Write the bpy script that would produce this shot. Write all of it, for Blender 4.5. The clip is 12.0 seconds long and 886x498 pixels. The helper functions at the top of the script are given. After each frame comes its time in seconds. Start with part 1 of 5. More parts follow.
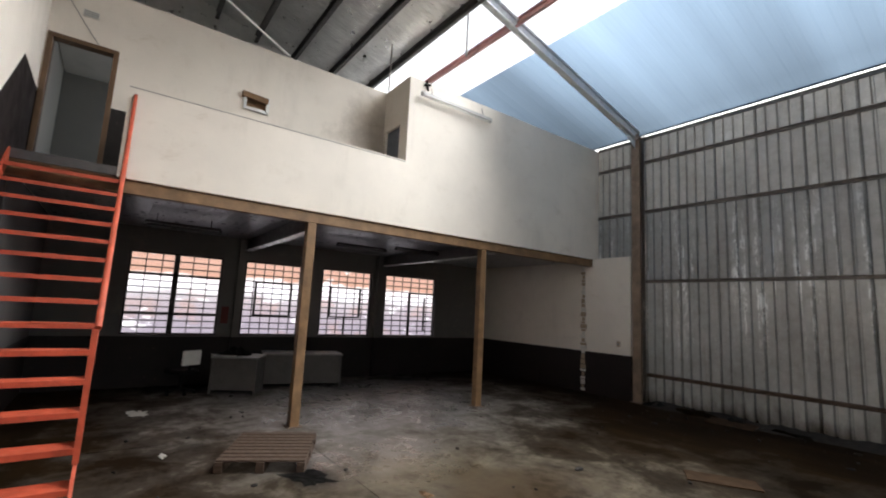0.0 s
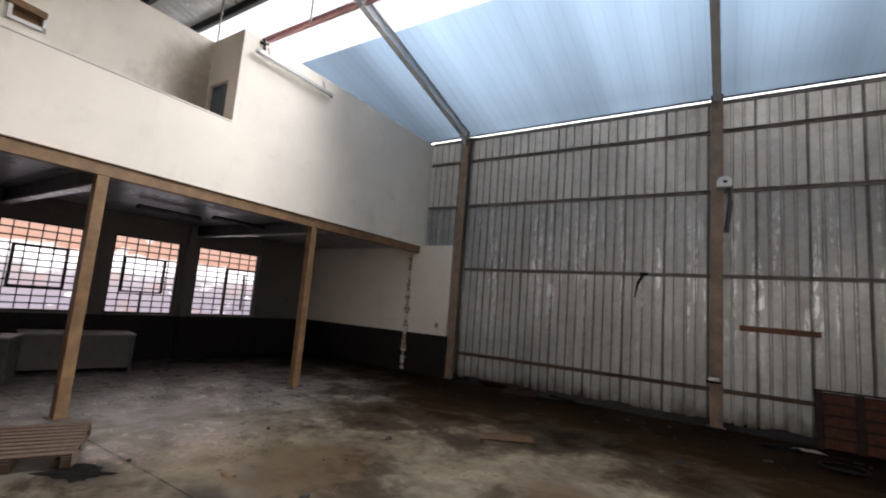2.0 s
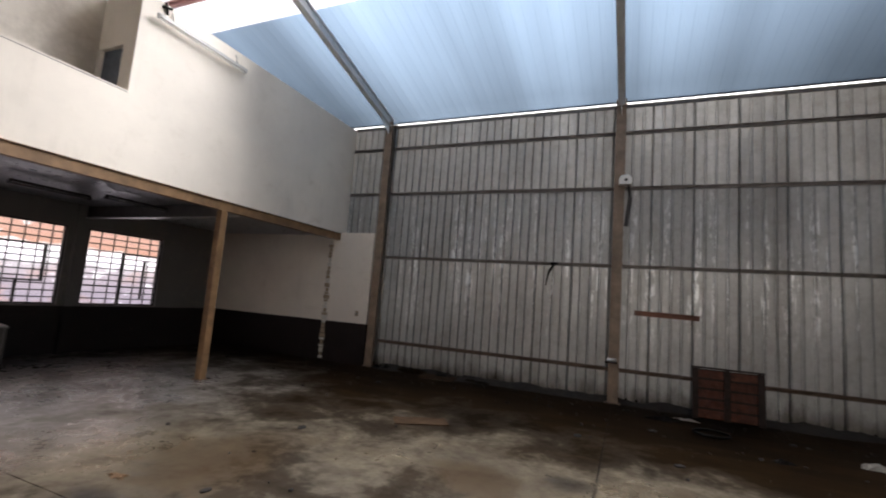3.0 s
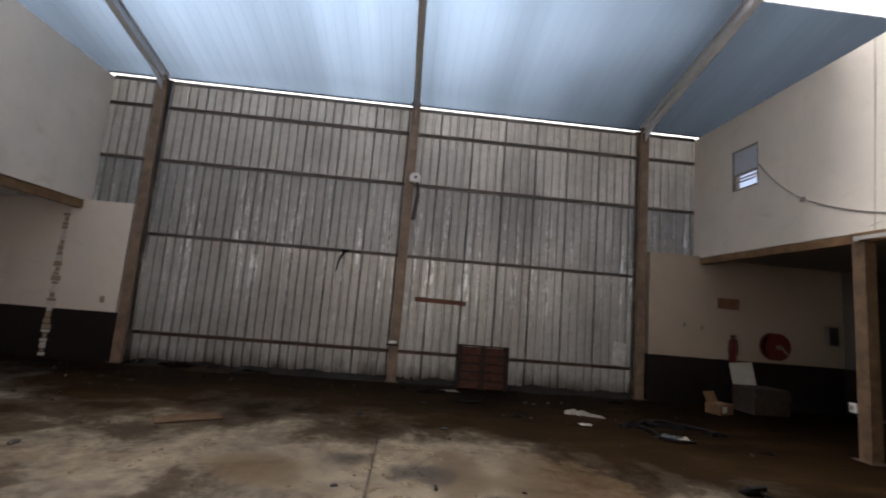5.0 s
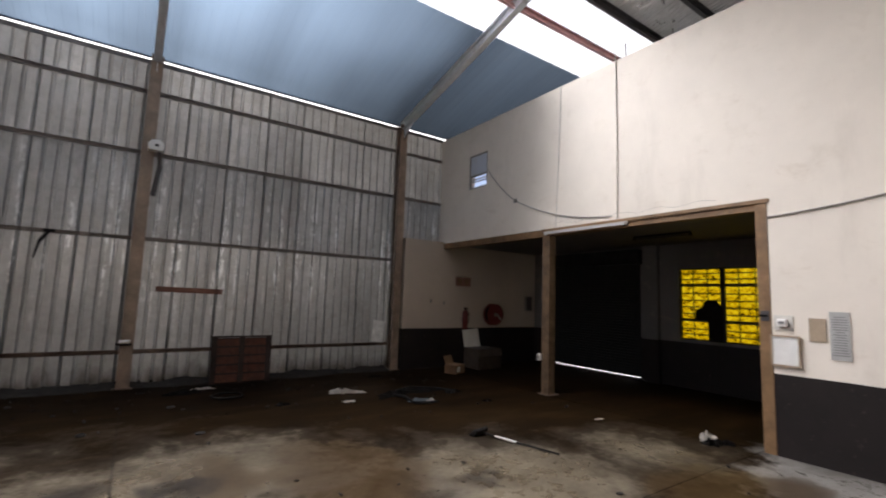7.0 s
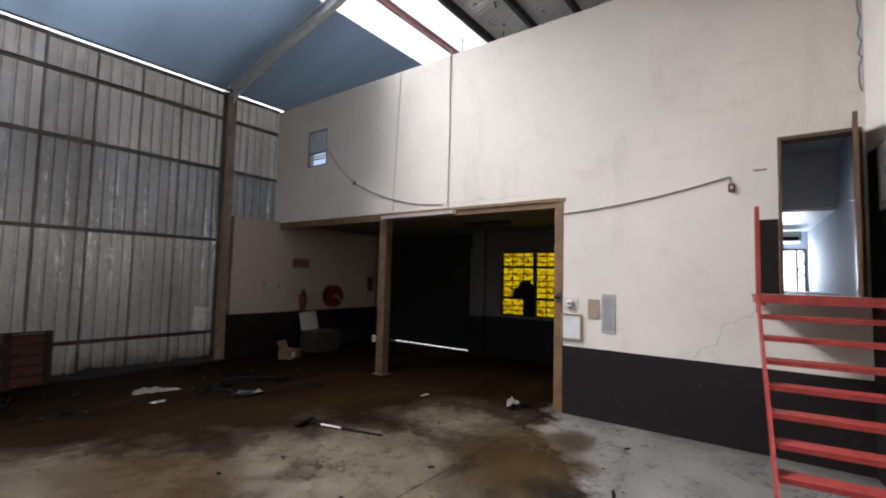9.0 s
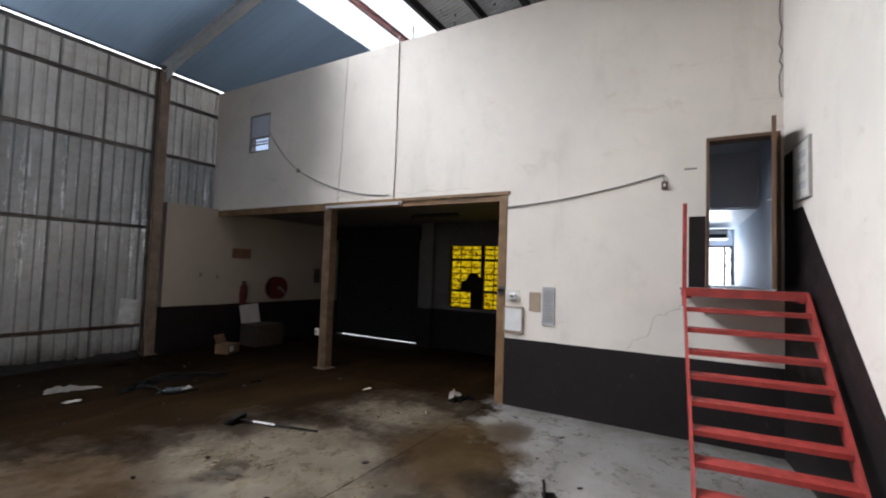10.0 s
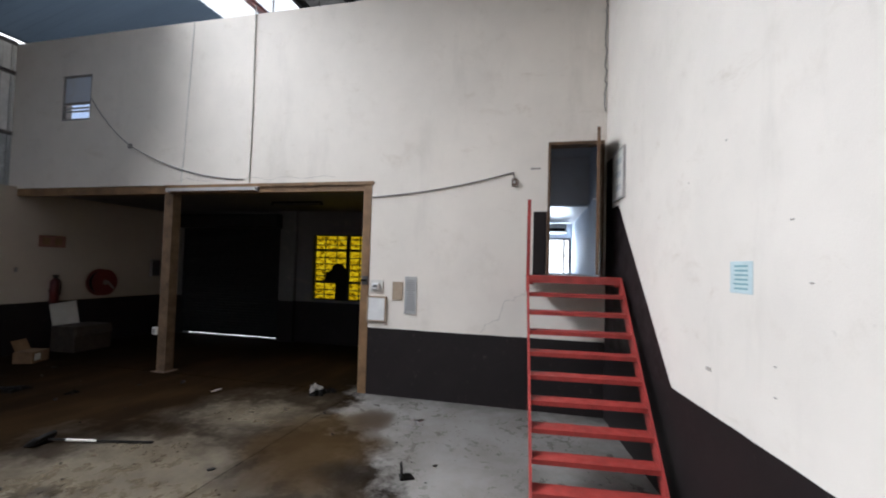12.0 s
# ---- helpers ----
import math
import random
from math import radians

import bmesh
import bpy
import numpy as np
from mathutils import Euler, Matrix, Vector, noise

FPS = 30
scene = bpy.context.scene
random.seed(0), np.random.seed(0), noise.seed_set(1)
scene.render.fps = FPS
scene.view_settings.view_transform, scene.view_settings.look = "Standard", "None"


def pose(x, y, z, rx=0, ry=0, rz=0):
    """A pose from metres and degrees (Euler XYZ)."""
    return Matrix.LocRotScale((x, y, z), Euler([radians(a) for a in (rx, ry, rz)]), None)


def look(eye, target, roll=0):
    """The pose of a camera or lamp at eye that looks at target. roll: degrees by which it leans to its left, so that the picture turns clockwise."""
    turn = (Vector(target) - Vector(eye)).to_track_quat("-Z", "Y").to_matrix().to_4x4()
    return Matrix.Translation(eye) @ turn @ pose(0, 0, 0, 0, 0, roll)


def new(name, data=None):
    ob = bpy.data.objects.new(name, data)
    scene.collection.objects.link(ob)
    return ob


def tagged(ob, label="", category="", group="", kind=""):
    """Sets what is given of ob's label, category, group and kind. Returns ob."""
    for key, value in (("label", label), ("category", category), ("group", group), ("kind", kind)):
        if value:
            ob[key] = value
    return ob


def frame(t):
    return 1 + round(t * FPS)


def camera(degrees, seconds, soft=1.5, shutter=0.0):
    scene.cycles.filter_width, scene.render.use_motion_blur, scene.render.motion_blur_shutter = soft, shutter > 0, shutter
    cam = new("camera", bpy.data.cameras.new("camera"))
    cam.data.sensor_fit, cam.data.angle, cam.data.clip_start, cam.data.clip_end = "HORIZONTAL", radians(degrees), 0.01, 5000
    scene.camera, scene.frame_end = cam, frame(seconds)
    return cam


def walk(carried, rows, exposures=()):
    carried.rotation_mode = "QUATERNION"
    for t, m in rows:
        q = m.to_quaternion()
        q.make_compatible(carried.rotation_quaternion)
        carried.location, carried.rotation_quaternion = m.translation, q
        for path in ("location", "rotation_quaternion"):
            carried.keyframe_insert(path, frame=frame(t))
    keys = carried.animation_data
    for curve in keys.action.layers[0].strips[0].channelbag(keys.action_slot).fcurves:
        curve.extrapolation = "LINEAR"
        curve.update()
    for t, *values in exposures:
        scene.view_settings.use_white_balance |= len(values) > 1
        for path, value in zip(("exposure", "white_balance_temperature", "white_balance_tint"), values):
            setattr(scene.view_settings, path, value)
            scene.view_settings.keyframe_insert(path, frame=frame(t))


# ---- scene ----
cam = camera(89.6, 12.0, soft=1.95, shutter=0.35)
PATH = [
    (0, (1.659, 0.619, 1.99), (0.055, 1.783, 2.259), 2.9),
    (0.5, (1.772, 0.684, 1.975), (0.244, 1.948, 2.237), 3.5),
    (1, (1.764, 0.69, 1.926), (0.387, 2.115, 2.197), 4.2),
    (1.5, (1.747, 0.64, 1.922), (0.535, 2.209, 2.185), 4.3),
    (2, (1.769, 0.621, 1.897), (0.696, 2.289, 2.148), 4.6),
    (2.5, (1.833, 0.626, 1.892), (0.861, 2.358, 2.126), 4.5),
    (3, (1.903, 0.629, 1.889), (1.122, 2.457, 2.116), 4.4),
    (5, (1.85, 0.501, 1.816), (1.98, 2.481, 2.069), 4.7),
    (5.5, (1.827, 0.427, 1.8), (2.172, 2.38, 2.061), 4.1),
    (6, (1.694, 0.413, 1.841), (2.279, 2.308, 2.094), 3.4),
    (6.5, (1.62, 0.418, 1.878), (2.488, 2.203, 2.12), 2.3),
    (7, (1.621, 0.373, 1.957), (2.744, 2.014, 2.173), 2.0),
    (9, (1.816, 0.138, 2.159), (3.42, 1.327, 2.282), 1.4),
    (9.5, (1.905, 0.095, 2.154), (3.585, 1.174, 2.26), 1.6),
    (10, (2.007, 0.037, 2.152), (3.722, 1.06, 2.249), 1.9),
    (10.5, (2.049, 0.009, 2.146), (3.838, 0.898, 2.244), 2.1),
    (11, (2.05, 0.009, 2.145), (3.893, 0.781, 2.241), 1.9),
    (11.5, (2.059, -0.012, 2.144), (3.948, 0.638, 2.231), 1.7),
    (12, (2.023, -0.058, 2.137), (3.961, 0.43, 2.212), 1.6),
]
EXPOSURES = [(0.0, 0.0, 6550, 10), (3.0, 0.02, 6600, 14), (5.3, 0.12, 6750, 16), (7.0, 0.0, 6550, 16), (9.0, -0.05, 6250, 14), (10.5, -0.14, 6050, 12), (12.0, -0.26, 6000, 12)]
walk(cam, [(t, look(eye, target, roll)) for t, eye, target, roll in PATH], EXPOSURES)

# ---- world, sun, lamps ----
world = bpy.data.worlds.new("sky")
scene.world = world
world.use_nodes = True
sky = world.node_tree.nodes.new("ShaderNodeTexSky")
sky.sky_type = "NISHITA"
sky.sun_disc = False
sky.sun_elevation, sky.sun_rotation = radians(52), radians(20)
world.node_tree.nodes["Background"].inputs["Strength"].default_value = 0.15
world.node_tree.links.new(sky.outputs["Color"], world.node_tree.nodes["Background"].inputs["Color"])

sun = new("sun", bpy.data.lights.new("sun", "SUN"))
sun.data.energy, sun.data.angle, sun.data.color = 4.4, radians(0.5), (1.0, 0.95, 0.88)
sun.matrix_world = look((4.0, 12.0, 20.0), (0.0, 0.0, 0.0))

SLOPE = 0.2556                       # roof: rise per metre away from the eave
EAVE_Y, EAVE_Z = 11.1, 6.83


def roof_z(y):
    return EAVE_Z + SLOPE * (EAVE_Y - y)



def area_lamp(name, m, sx, sy, watts, color):
    lamp = new(name, bpy.data.lights.new(name, "AREA"))
    lamp.data.shape, lamp.data.size, lamp.data.size_y = "RECTANGLE", sx, sy
    lamp.data.energy, lamp.data.color = watts, color
    lamp.matrix_world = m
    return lamp


BAYS = [(-10.1, -4.6), (-4.3, 1.45), (1.75, 7.3), (7.6, 12.6)]
for x0, x1 in BAYS:
    for y, wide, power in ((7.1, 0.68, 290.0), (6.17, 0.72, 240.0)):
        share = 0.35 if x0 > 7 or x1 < -4.4 else 1.0
        lamp = area_lamp("skylight_lamp", pose((x0 + x1) / 2, y, roof_z(y) - 0.17, -35, 0, 0), x1 - x0, wide, share * power * (x1 - x0) / 5.6, (0.97, 0.985, 1.0))
        lamp.data.spread = radians(110 if y > 7 else 134)

# ---- materials ----


class Nodes:
    """A small wrapper round a node material."""

    def __init__(self, name, rough=0.7, metal=0.0):
        self.mat = bpy.data.materials.new(name)
        self.mat.use_nodes = True
        self.tree = self.mat.node_tree
        self.bsdf = self.tree.nodes["Principled BSDF"]
        self.bsdf.inputs["Roughness"].default_value = rough
        self.bsdf.inputs["Metallic"].default_value = metal
        self.geo = self.add("ShaderNodeNewGeometry")
        self.pos = self.geo.outputs["Position"]

    def add(self, kind):
        return self.tree.nodes.new(kind)

    def link(self, a, b):
        self.tree.links.new(a, b)

    def put(self, socket, value):
        if isinstance(value, (int, float)):
            socket.default_value = value
        elif isinstance(value, tuple):
            socket.default_value = (*value, 1.0)[:4] if len(socket.default_value) == 4 else value
        else:
            self.link(value, socket)

    def scaled(self, s):
        m = self.add("ShaderNodeVectorMath")
        m.operation = "MULTIPLY"
        self.link(self.pos, m.inputs[0])
        m.inputs[1].default_value = s
        return m.outputs[0]

    def noise(self, scale, detail=4.0, rough=0.6, stretch=None, distort=0.0):
        n = self.add("ShaderNodeTexNoise")
        n.inputs["Scale"].default_value = scale
        n.inputs["Detail"].default_value = detail
        n.inputs["Roughness"].default_value = rough
        n.inputs["Distortion"].default_value = distort
        self.link(self.scaled(stretch) if stretch else self.pos, n.inputs["Vector"])
        return n.outputs["Fac"]

    def ramp(self, fac, stops):
        r = self.add("ShaderNodeValToRGB")
        while len(r.color_ramp.elements) < len(stops):
            r.color_ramp.elements.new(0.5)
        for e, (p, c) in zip(r.color_ramp.elements, stops):
            e.position = p
            e.color = (c, c, c, 1) if isinstance(c, (int, float)) else (*c, 1)
        self.link(fac, r.inputs["Fac"])
        return r.outputs["Color"]

    def mix(self, fac, a, b, blend="MIX"):
        m = self.add("ShaderNodeMix")
        m.data_type, m.blend_type = "RGBA", blend
        self.put(m.inputs[0], fac)
        self.put(m.inputs[6], a)
        self.put(m.inputs[7], b)
        return m.outputs[2]

    def math(self, op, a, b=0.0):
        m = self.add("ShaderNodeMath")
        m.operation = op
        self.put(m.inputs[0], a)
        self.put(m.inputs[1], b)
        return m.outputs[0]

    def axis(self, i):
        s = self.add("ShaderNodeSeparateXYZ")
        self.link(self.pos, s.inputs[0])
        return s.outputs[i]

    def bump(self, height, strength=0.3, distance=0.01):
        b = self.add("ShaderNodeBump")
        b.inputs["Strength"].default_value = strength
        b.inputs["Distance"].default_value = distance
        self.link(height, b.inputs["Height"])
        self.link(b.outputs["Normal"], self.bsdf.inputs["Normal"])

    def rand(self):
        return self.add("ShaderNodeObjectInfo").outputs["Random"]

    def done(self, color, rough=None):
        self.put(self.bsdf.inputs["Base Color"], color)
        if rough is not None:
            self.put(self.bsdf.inputs["Roughness"], rough)
        return self.mat


def simple(name, color, rough=0.6, metal=0.0, vary=0.25, scale=6.0, bump=0.15, grain=60.0, stretch=None):
    n = Nodes(name, rough, metal)
    dark = tuple(c * (1 - vary) for c in color)
    light = tuple(min(1, c * (1 + vary * 0.6)) for c in color)
    c = n.mix(n.ramp(n.noise(scale, 5, 0.65, stretch), [(0.3, 0.0), (0.7, 1.0)]), dark, light)
    g = n.noise(grain, 3, 0.6, stretch)
    c = n.mix(0.25, c, n.ramp(g, [(0.35, 0.6), (0.65, 1.0)]), "MULTIPLY")
    n.bump(g, bump, 0.004)
    return n.done(c, n.ramp(n.noise(scale * 1.7, 3), [(0.3, max(0.05, rough - 0.12)), (0.7, min(1, rough + 0.12))]))


def plaster(name, paint, dado=None, dado_z=1.085, soot_shade=None):
    """Painted plaster: trowel unevenness, grey grime and scuffs, with an optional dark painted lower band."""
    n = Nodes(name, 0.75)
    c = n.mix(n.ramp(n.noise(0.7, 5, 0.6), [(0.35, 0.0), (0.7, 1.0)]), tuple(v * 0.88 for v in paint), paint)
    c = n.mix(n.ramp(n.noise(2.3, 6, 0.7), [(0.56, 0.0), (0.78, 0.26)]), c, (0.46, 0.39, 0.30))
    c = n.mix(n.ramp(n.noise(0.9, 6, 0.7, (1, 1, 0.22)), [(0.56, 0.0), (0.80, 0.30)]), c, (0.30, 0.27, 0.22))
    c = n.mix(n.ramp(n.noise(9, 5, 0.7), [(0.70, 0.0), (0.78, 0.45)]), c, (0.35, 0.31, 0.26))
    c = n.mix(n.ramp(n.noise(1.3, 7, 0.75, (1, 1, 2.4), 0.5), [(0.60, 0.0), (0.74, 0.35)]), c, (0.42, 0.33, 0.23))
    rough = 0.75
    if dado:
        wob = n.math("MULTIPLY", n.math("SUBTRACT", n.noise(1.7, 2), 0.5), 0.02)
        edge = n.math("LESS_THAN", n.math("ADD", n.axis(2), wob), dado_z)
        d = n.mix(n.ramp(n.noise(1.6, 6, 0.7), [(0.35, 0.0), (0.75, 1.0)]), tuple(v * 0.7 for v in dado), tuple(v * 1.25 for v in dado))
        d = n.mix(n.ramp(n.noise(9, 5, 0.75), [(0.62, 0.0), (0.75, 0.4)]), d, (0.16, 0.13, 0.11))
        c = n.mix(edge, c, d)
        rough = n.ramp(edge, [(0.0, 0.75), (1.0, 0.55)])
        n.put(n.bsdf.inputs["Specular IOR Level"], n.ramp(edge, [(0.0, 0.5), (1.0, 0.32)]))
    if soot_shade:
        # smoke and hand grime, with corner shade painted in, round one spot
        off = n.add("ShaderNodeVectorMath")
        off.operation = "DISTANCE"
        n.link(n.pos, off.inputs[0])
        off.inputs[1].default_value = soot_shade
        near = n.math("SUBTRACT", 1.0, n.math("DIVIDE", off.outputs["Value"], 1.3))
        grime = n.math("ADD", near, n.math("MULTIPLY", n.math("SUBTRACT", n.noise(2.6, 8, 0.7), 0.5), 1.6))
        c = n.mix(n.ramp(grime, [(0.15, 0.0), (0.5, 0.28), (0.9, 0.52)]), c, (0.20, 0.155, 0.115))
    n.bump(n.mix(0.4, n.noise(5, 4), n.noise(70, 3)), 0.25, 0.012)
    return n.done(c, rough)


WHITE = (0.78, 0.72, 0.64)
DADO = (0.012, 0.0085, 0.0085)
m_wall = plaster("plaster_white", WHITE)
m_wall_dado = plaster("plaster_white_dado", WHITE, DADO)
m_wall_upper = plaster("plaster_upper_dado", WHITE, DADO, 4.80, (-6.7, 4.75, 5.4))
# the end walls' white, darkened to cream to paint in the bay's shade
m_wall_bay_shade = plaster("plaster_bay_shade", (0.45, 0.38, 0.305), DADO)
m_wall_b = plaster("plaster_wall_b", WHITE, DADO)
# grey set low to hold the shade of the rooms under the galleries
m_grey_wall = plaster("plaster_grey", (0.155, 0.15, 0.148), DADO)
m_dado = simple("dado_paint", (0.016, 0.011, 0.011), 0.55, 0, 0.3, 2.0)
m_dado.node_tree.nodes["Principled BSDF"].inputs["Specular IOR Level"].default_value = 0.22
m_corridor = plaster("corridor_paint", (0.55, 0.60, 0.68))
m_tan = simple("tan_steel_paint", (0.22, 0.127, 0.060), 0.55, 0.0, 0.4, 4.0)
m_brown = simple("rust_brown_steel", (0.13, 0.085, 0.06), 0.65, 0.1, 0.4, 5.0)
m_steel = simple("dark_primer_steel", (0.09, 0.085, 0.085), 0.55, 0.3, 0.3, 4.0)
# red oxide lightened to put the haze into the purlin's colour
m_pink = simple("hazed_red_oxide_purlin", (0.52, 0.28, 0.26), 0.6, 0.0, 0.25, 4.0)
m_red = simple("worn_red_paint", (0.34, 0.042, 0.034), 0.5, 0.0, 0.35, 7.0)
m_orange = simple("worn_orange_red_paint", (0.46, 0.075, 0.035), 0.5, 0.0, 0.3, 7.0)
m_black_frame = simple("black_window_frame", (0.018, 0.016, 0.016), 0.5, 0.2)
m_black = simple("black_rubber", (0.009, 0.008, 0.0075), 0.75)
m_black.node_tree.nodes["Principled BSDF"].inputs["Specular IOR Level"].default_value = 0.12
m_deck = simple("mezzanine_deck_sheet", (0.33, 0.34, 0.36), 0.35, 0.2, 0.2, 3.0, bump=0.03, stretch=(1, 6, 1))
m_white_enamel = simple("white_enamel", (0.75, 0.75, 0.73), 0.4, 0, 0.08)
m_wood_frame = simple("varnished_door_frame", (0.13, 0.072, 0.036), 0.5, 0, 0.35, 6.0, stretch=(3, 3, 0.4))
m_dark_door = simple("dark_blue_black_door", (0.022, 0.024, 0.032), 0.4, 0, 0.25)
m_paper = simple("aged_white_paper", (0.62, 0.60, 0.55), 0.8, 0, 0.1)
m_cable = simple("dusty_grey_cable", (0.26, 0.24, 0.22), 0.7)
m_shutter = simple("dark_roller_slats", (0.012, 0.014, 0.015), 0.9, 0.0, 0.2, bump=0.0)


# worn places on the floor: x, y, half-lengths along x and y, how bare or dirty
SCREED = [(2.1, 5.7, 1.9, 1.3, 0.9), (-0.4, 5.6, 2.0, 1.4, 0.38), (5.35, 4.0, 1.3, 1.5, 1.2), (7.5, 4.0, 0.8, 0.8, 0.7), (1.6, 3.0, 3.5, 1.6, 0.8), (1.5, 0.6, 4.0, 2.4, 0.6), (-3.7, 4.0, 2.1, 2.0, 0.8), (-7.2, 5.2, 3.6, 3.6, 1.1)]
# the second brown spot is enlarged to put vignette darkness into the floor
BROWN = [(6.75, 2.6, 1.0, 0.95, 1.0), (3.75, 5.2, 0.85, 1.4, 1.0), (0.3, 5.5, 0.65, 0.5, 0.7), (7.7, 2.35, 0.6, 0.35, 1.0), (-2.1, 4.4, 0.8, 1.0, 0.6), (2.6, 5.6, 0.35, 0.9, 0.6)]
OIL = [(2.1, 5.6, 0.5, 0.36, 1.0), (1.3, 5.95, 0.36, 0.28, 1.0), (6.3, 1.95, 0.3, 0.35, 1.0), (-3.6, 2.75, 0.5, 0.35, 1.0), (-6.3, 5.6, 0.7, 0.4, 0.8), (-2.3, 3.2, 0.35, 0.25, 1.0), (4.9, 4.3, 0.4, 0.3, 0.6)]


def concrete_floor():
    n = Nodes("power_floated_concrete", 0.4)
    ragged = n.math("SUBTRACT", n.noise(1.1, 10, 0.62, None, 0.4), 0.5)
    fine = n.math("SUBTRACT", n.noise(5.5, 7, 0.7), 0.5)

    def places(spots, wander, crisp):
        """1 at the heart of the nearest spot, falling off to 0 at its ragged rim."""
        best = None
        for x, y, rx, ry, much in spots:
            off = n.add("ShaderNodeVectorMath")
            off.operation = "SUBTRACT"
            n.link(n.pos, off.inputs[0])
            off.inputs[1].default_value = (x, y, 0)
            size = n.add("ShaderNodeVectorMath")
            size.operation = "MULTIPLY"
            n.link(off.outputs[0], size.inputs[0])
            size.inputs[1].default_value = (1 / rx, 1 / ry, 0)
            far = n.add("ShaderNodeVectorMath")
            far.operation = "LENGTH"
            n.link(size.outputs[0], far.inputs[0])
            near = n.math("MULTIPLY", n.math("SUBTRACT", 1.0, far.outputs["Value"]), much)
            best = near if best is None else n.math("MAXIMUM", best, near)
        return n.math("ADD", best, n.math("ADD", n.math("MULTIPLY", ragged, wander), n.math("MULTIPLY", fine, crisp)))

    grain = n.ramp(n.noise(40, 5, 0.7), [(0.3, 0.6), (0.7, 1.0)])
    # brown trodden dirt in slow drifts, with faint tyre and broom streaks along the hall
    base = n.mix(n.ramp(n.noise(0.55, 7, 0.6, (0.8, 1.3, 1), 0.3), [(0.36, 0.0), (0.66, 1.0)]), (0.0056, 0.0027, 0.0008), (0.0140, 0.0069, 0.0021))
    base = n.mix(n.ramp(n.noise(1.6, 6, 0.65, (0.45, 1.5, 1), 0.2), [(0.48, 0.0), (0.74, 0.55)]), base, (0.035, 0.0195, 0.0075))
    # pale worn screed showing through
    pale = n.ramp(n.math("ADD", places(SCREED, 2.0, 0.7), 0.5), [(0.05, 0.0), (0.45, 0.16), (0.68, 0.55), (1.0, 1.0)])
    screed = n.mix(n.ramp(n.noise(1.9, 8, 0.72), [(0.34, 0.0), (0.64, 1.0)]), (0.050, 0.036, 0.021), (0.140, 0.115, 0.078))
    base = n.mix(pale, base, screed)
    # bluish grey floated concrete in the window bay
    west = n.ramp(n.math("ADD", n.math("MULTIPLY", n.axis(0), -0.1), n.math("MULTIPLY", ragged, 0.2)), [(0.30, 0.0), (0.48, 1.0)])
    base = n.mix(n.mix(1.0, west, pale, "MULTIPLY"), base, n.mix(n.ramp(n.noise(1.7, 8, 0.7), [(0.38, 0.0), (0.62, 1.0)]), (0.060, 0.052, 0.047), (0.165, 0.152, 0.142)))
    # cleaner grey screed by the east stair, masked off inside the loading bay
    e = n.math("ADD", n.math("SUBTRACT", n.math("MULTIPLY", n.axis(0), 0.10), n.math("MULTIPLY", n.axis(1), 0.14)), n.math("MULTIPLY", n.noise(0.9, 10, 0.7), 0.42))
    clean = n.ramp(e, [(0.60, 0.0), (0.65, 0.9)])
    bay_mask = n.ramp(n.math("ADD", n.math("DIVIDE", n.axis(0), 10.0), n.math("MULTIPLY", n.noise(1.2, 6, 0.7), 0.12)), [(0.92, 0.0), (1.0, 1.0)])
    clean = n.mix(n.math("MAXIMUM", bay_mask, n.ramp(n.math("ADD", n.math("DIVIDE", n.axis(1), 10.0), n.math("MULTIPLY", ragged, 0.1)), [(0.29, 0.0), (0.34, 1.0)])), clean, (0.0, 0.0, 0.0))
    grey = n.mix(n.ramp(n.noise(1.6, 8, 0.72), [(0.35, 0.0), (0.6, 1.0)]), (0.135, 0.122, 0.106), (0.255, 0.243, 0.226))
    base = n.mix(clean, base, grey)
    bare = n.math("MAXIMUM", pale, clean)
    # damp brown stains, oil and dark specks
    stain = n.ramp(places(BROWN, 1.8, 0.7), [(0.0, 0.0), (0.18, 0.65), (0.6, 0.92)])
    base = n.mix(stain, base, n.mix(n.noise(2.2, 6, 0.65), (0.021, 0.0115, 0.0048), (0.066, 0.042, 0.020)))
    oil = n.ramp(places(OIL, 1.2, 2.6), [(0.0, 0.0), (0.35, 0.6), (0.9, 0.95)])
    base = n.mix(oil, base, (0.010, 0.007, 0.005))
    drips = n.ramp(n.noise(1.7, 8, 0.72, None, 0.4), [(0.66, 0.0), (0.71, 0.85)])
    base = n.mix(drips, base, (0.013, 0.009, 0.007))
    base = n.mix(n.ramp(n.noise(17, 6, 0.75), [(0.64, 0.0), (0.69, 0.7)]), base, (0.018, 0.014, 0.010))
    base = n.mix(n.mix(1.0, n.ramp(n.noise(9, 7, 0.75), [(0.64, 0.0), (0.69, 0.45)]), bare, "MULTIPLY"), base, (0.20, 0.18, 0.15))
    base = n.mix(0.55, base, grain, "MULTIPLY")
    # dirt packed along the joints of the slabs
    seam = n.math("MINIMUM", n.math("ABSOLUTE", n.math("SUBTRACT", n.axis(0), 1.60)), n.math("ADD", n.math("ABSOLUTE", n.math("SUBTRACT", n.axis(1), 3.12)), 0.008))
    seam = n.ramp(n.math("ADD", seam, n.math("MULTIPLY", fine, 0.05)), [(0.004, 0.8), (0.022, 0.0)])
    base = n.mix(seam, base, (0.010, 0.007, 0.005))
    rough = n.mix(0.5, n.ramp(n.noise(0.8, 8, 0.72), [(0.40, 0.14), (0.62, 0.42)]), n.ramp(n.noise(5.0, 7, 0.75), [(0.40, 0.12), (0.60, 0.60)]))
    rough = n.mix(bare, (0.70, 0.70, 0.70), rough)
    rough = n.mix(stain, rough, (0.36, 0.36, 0.36))
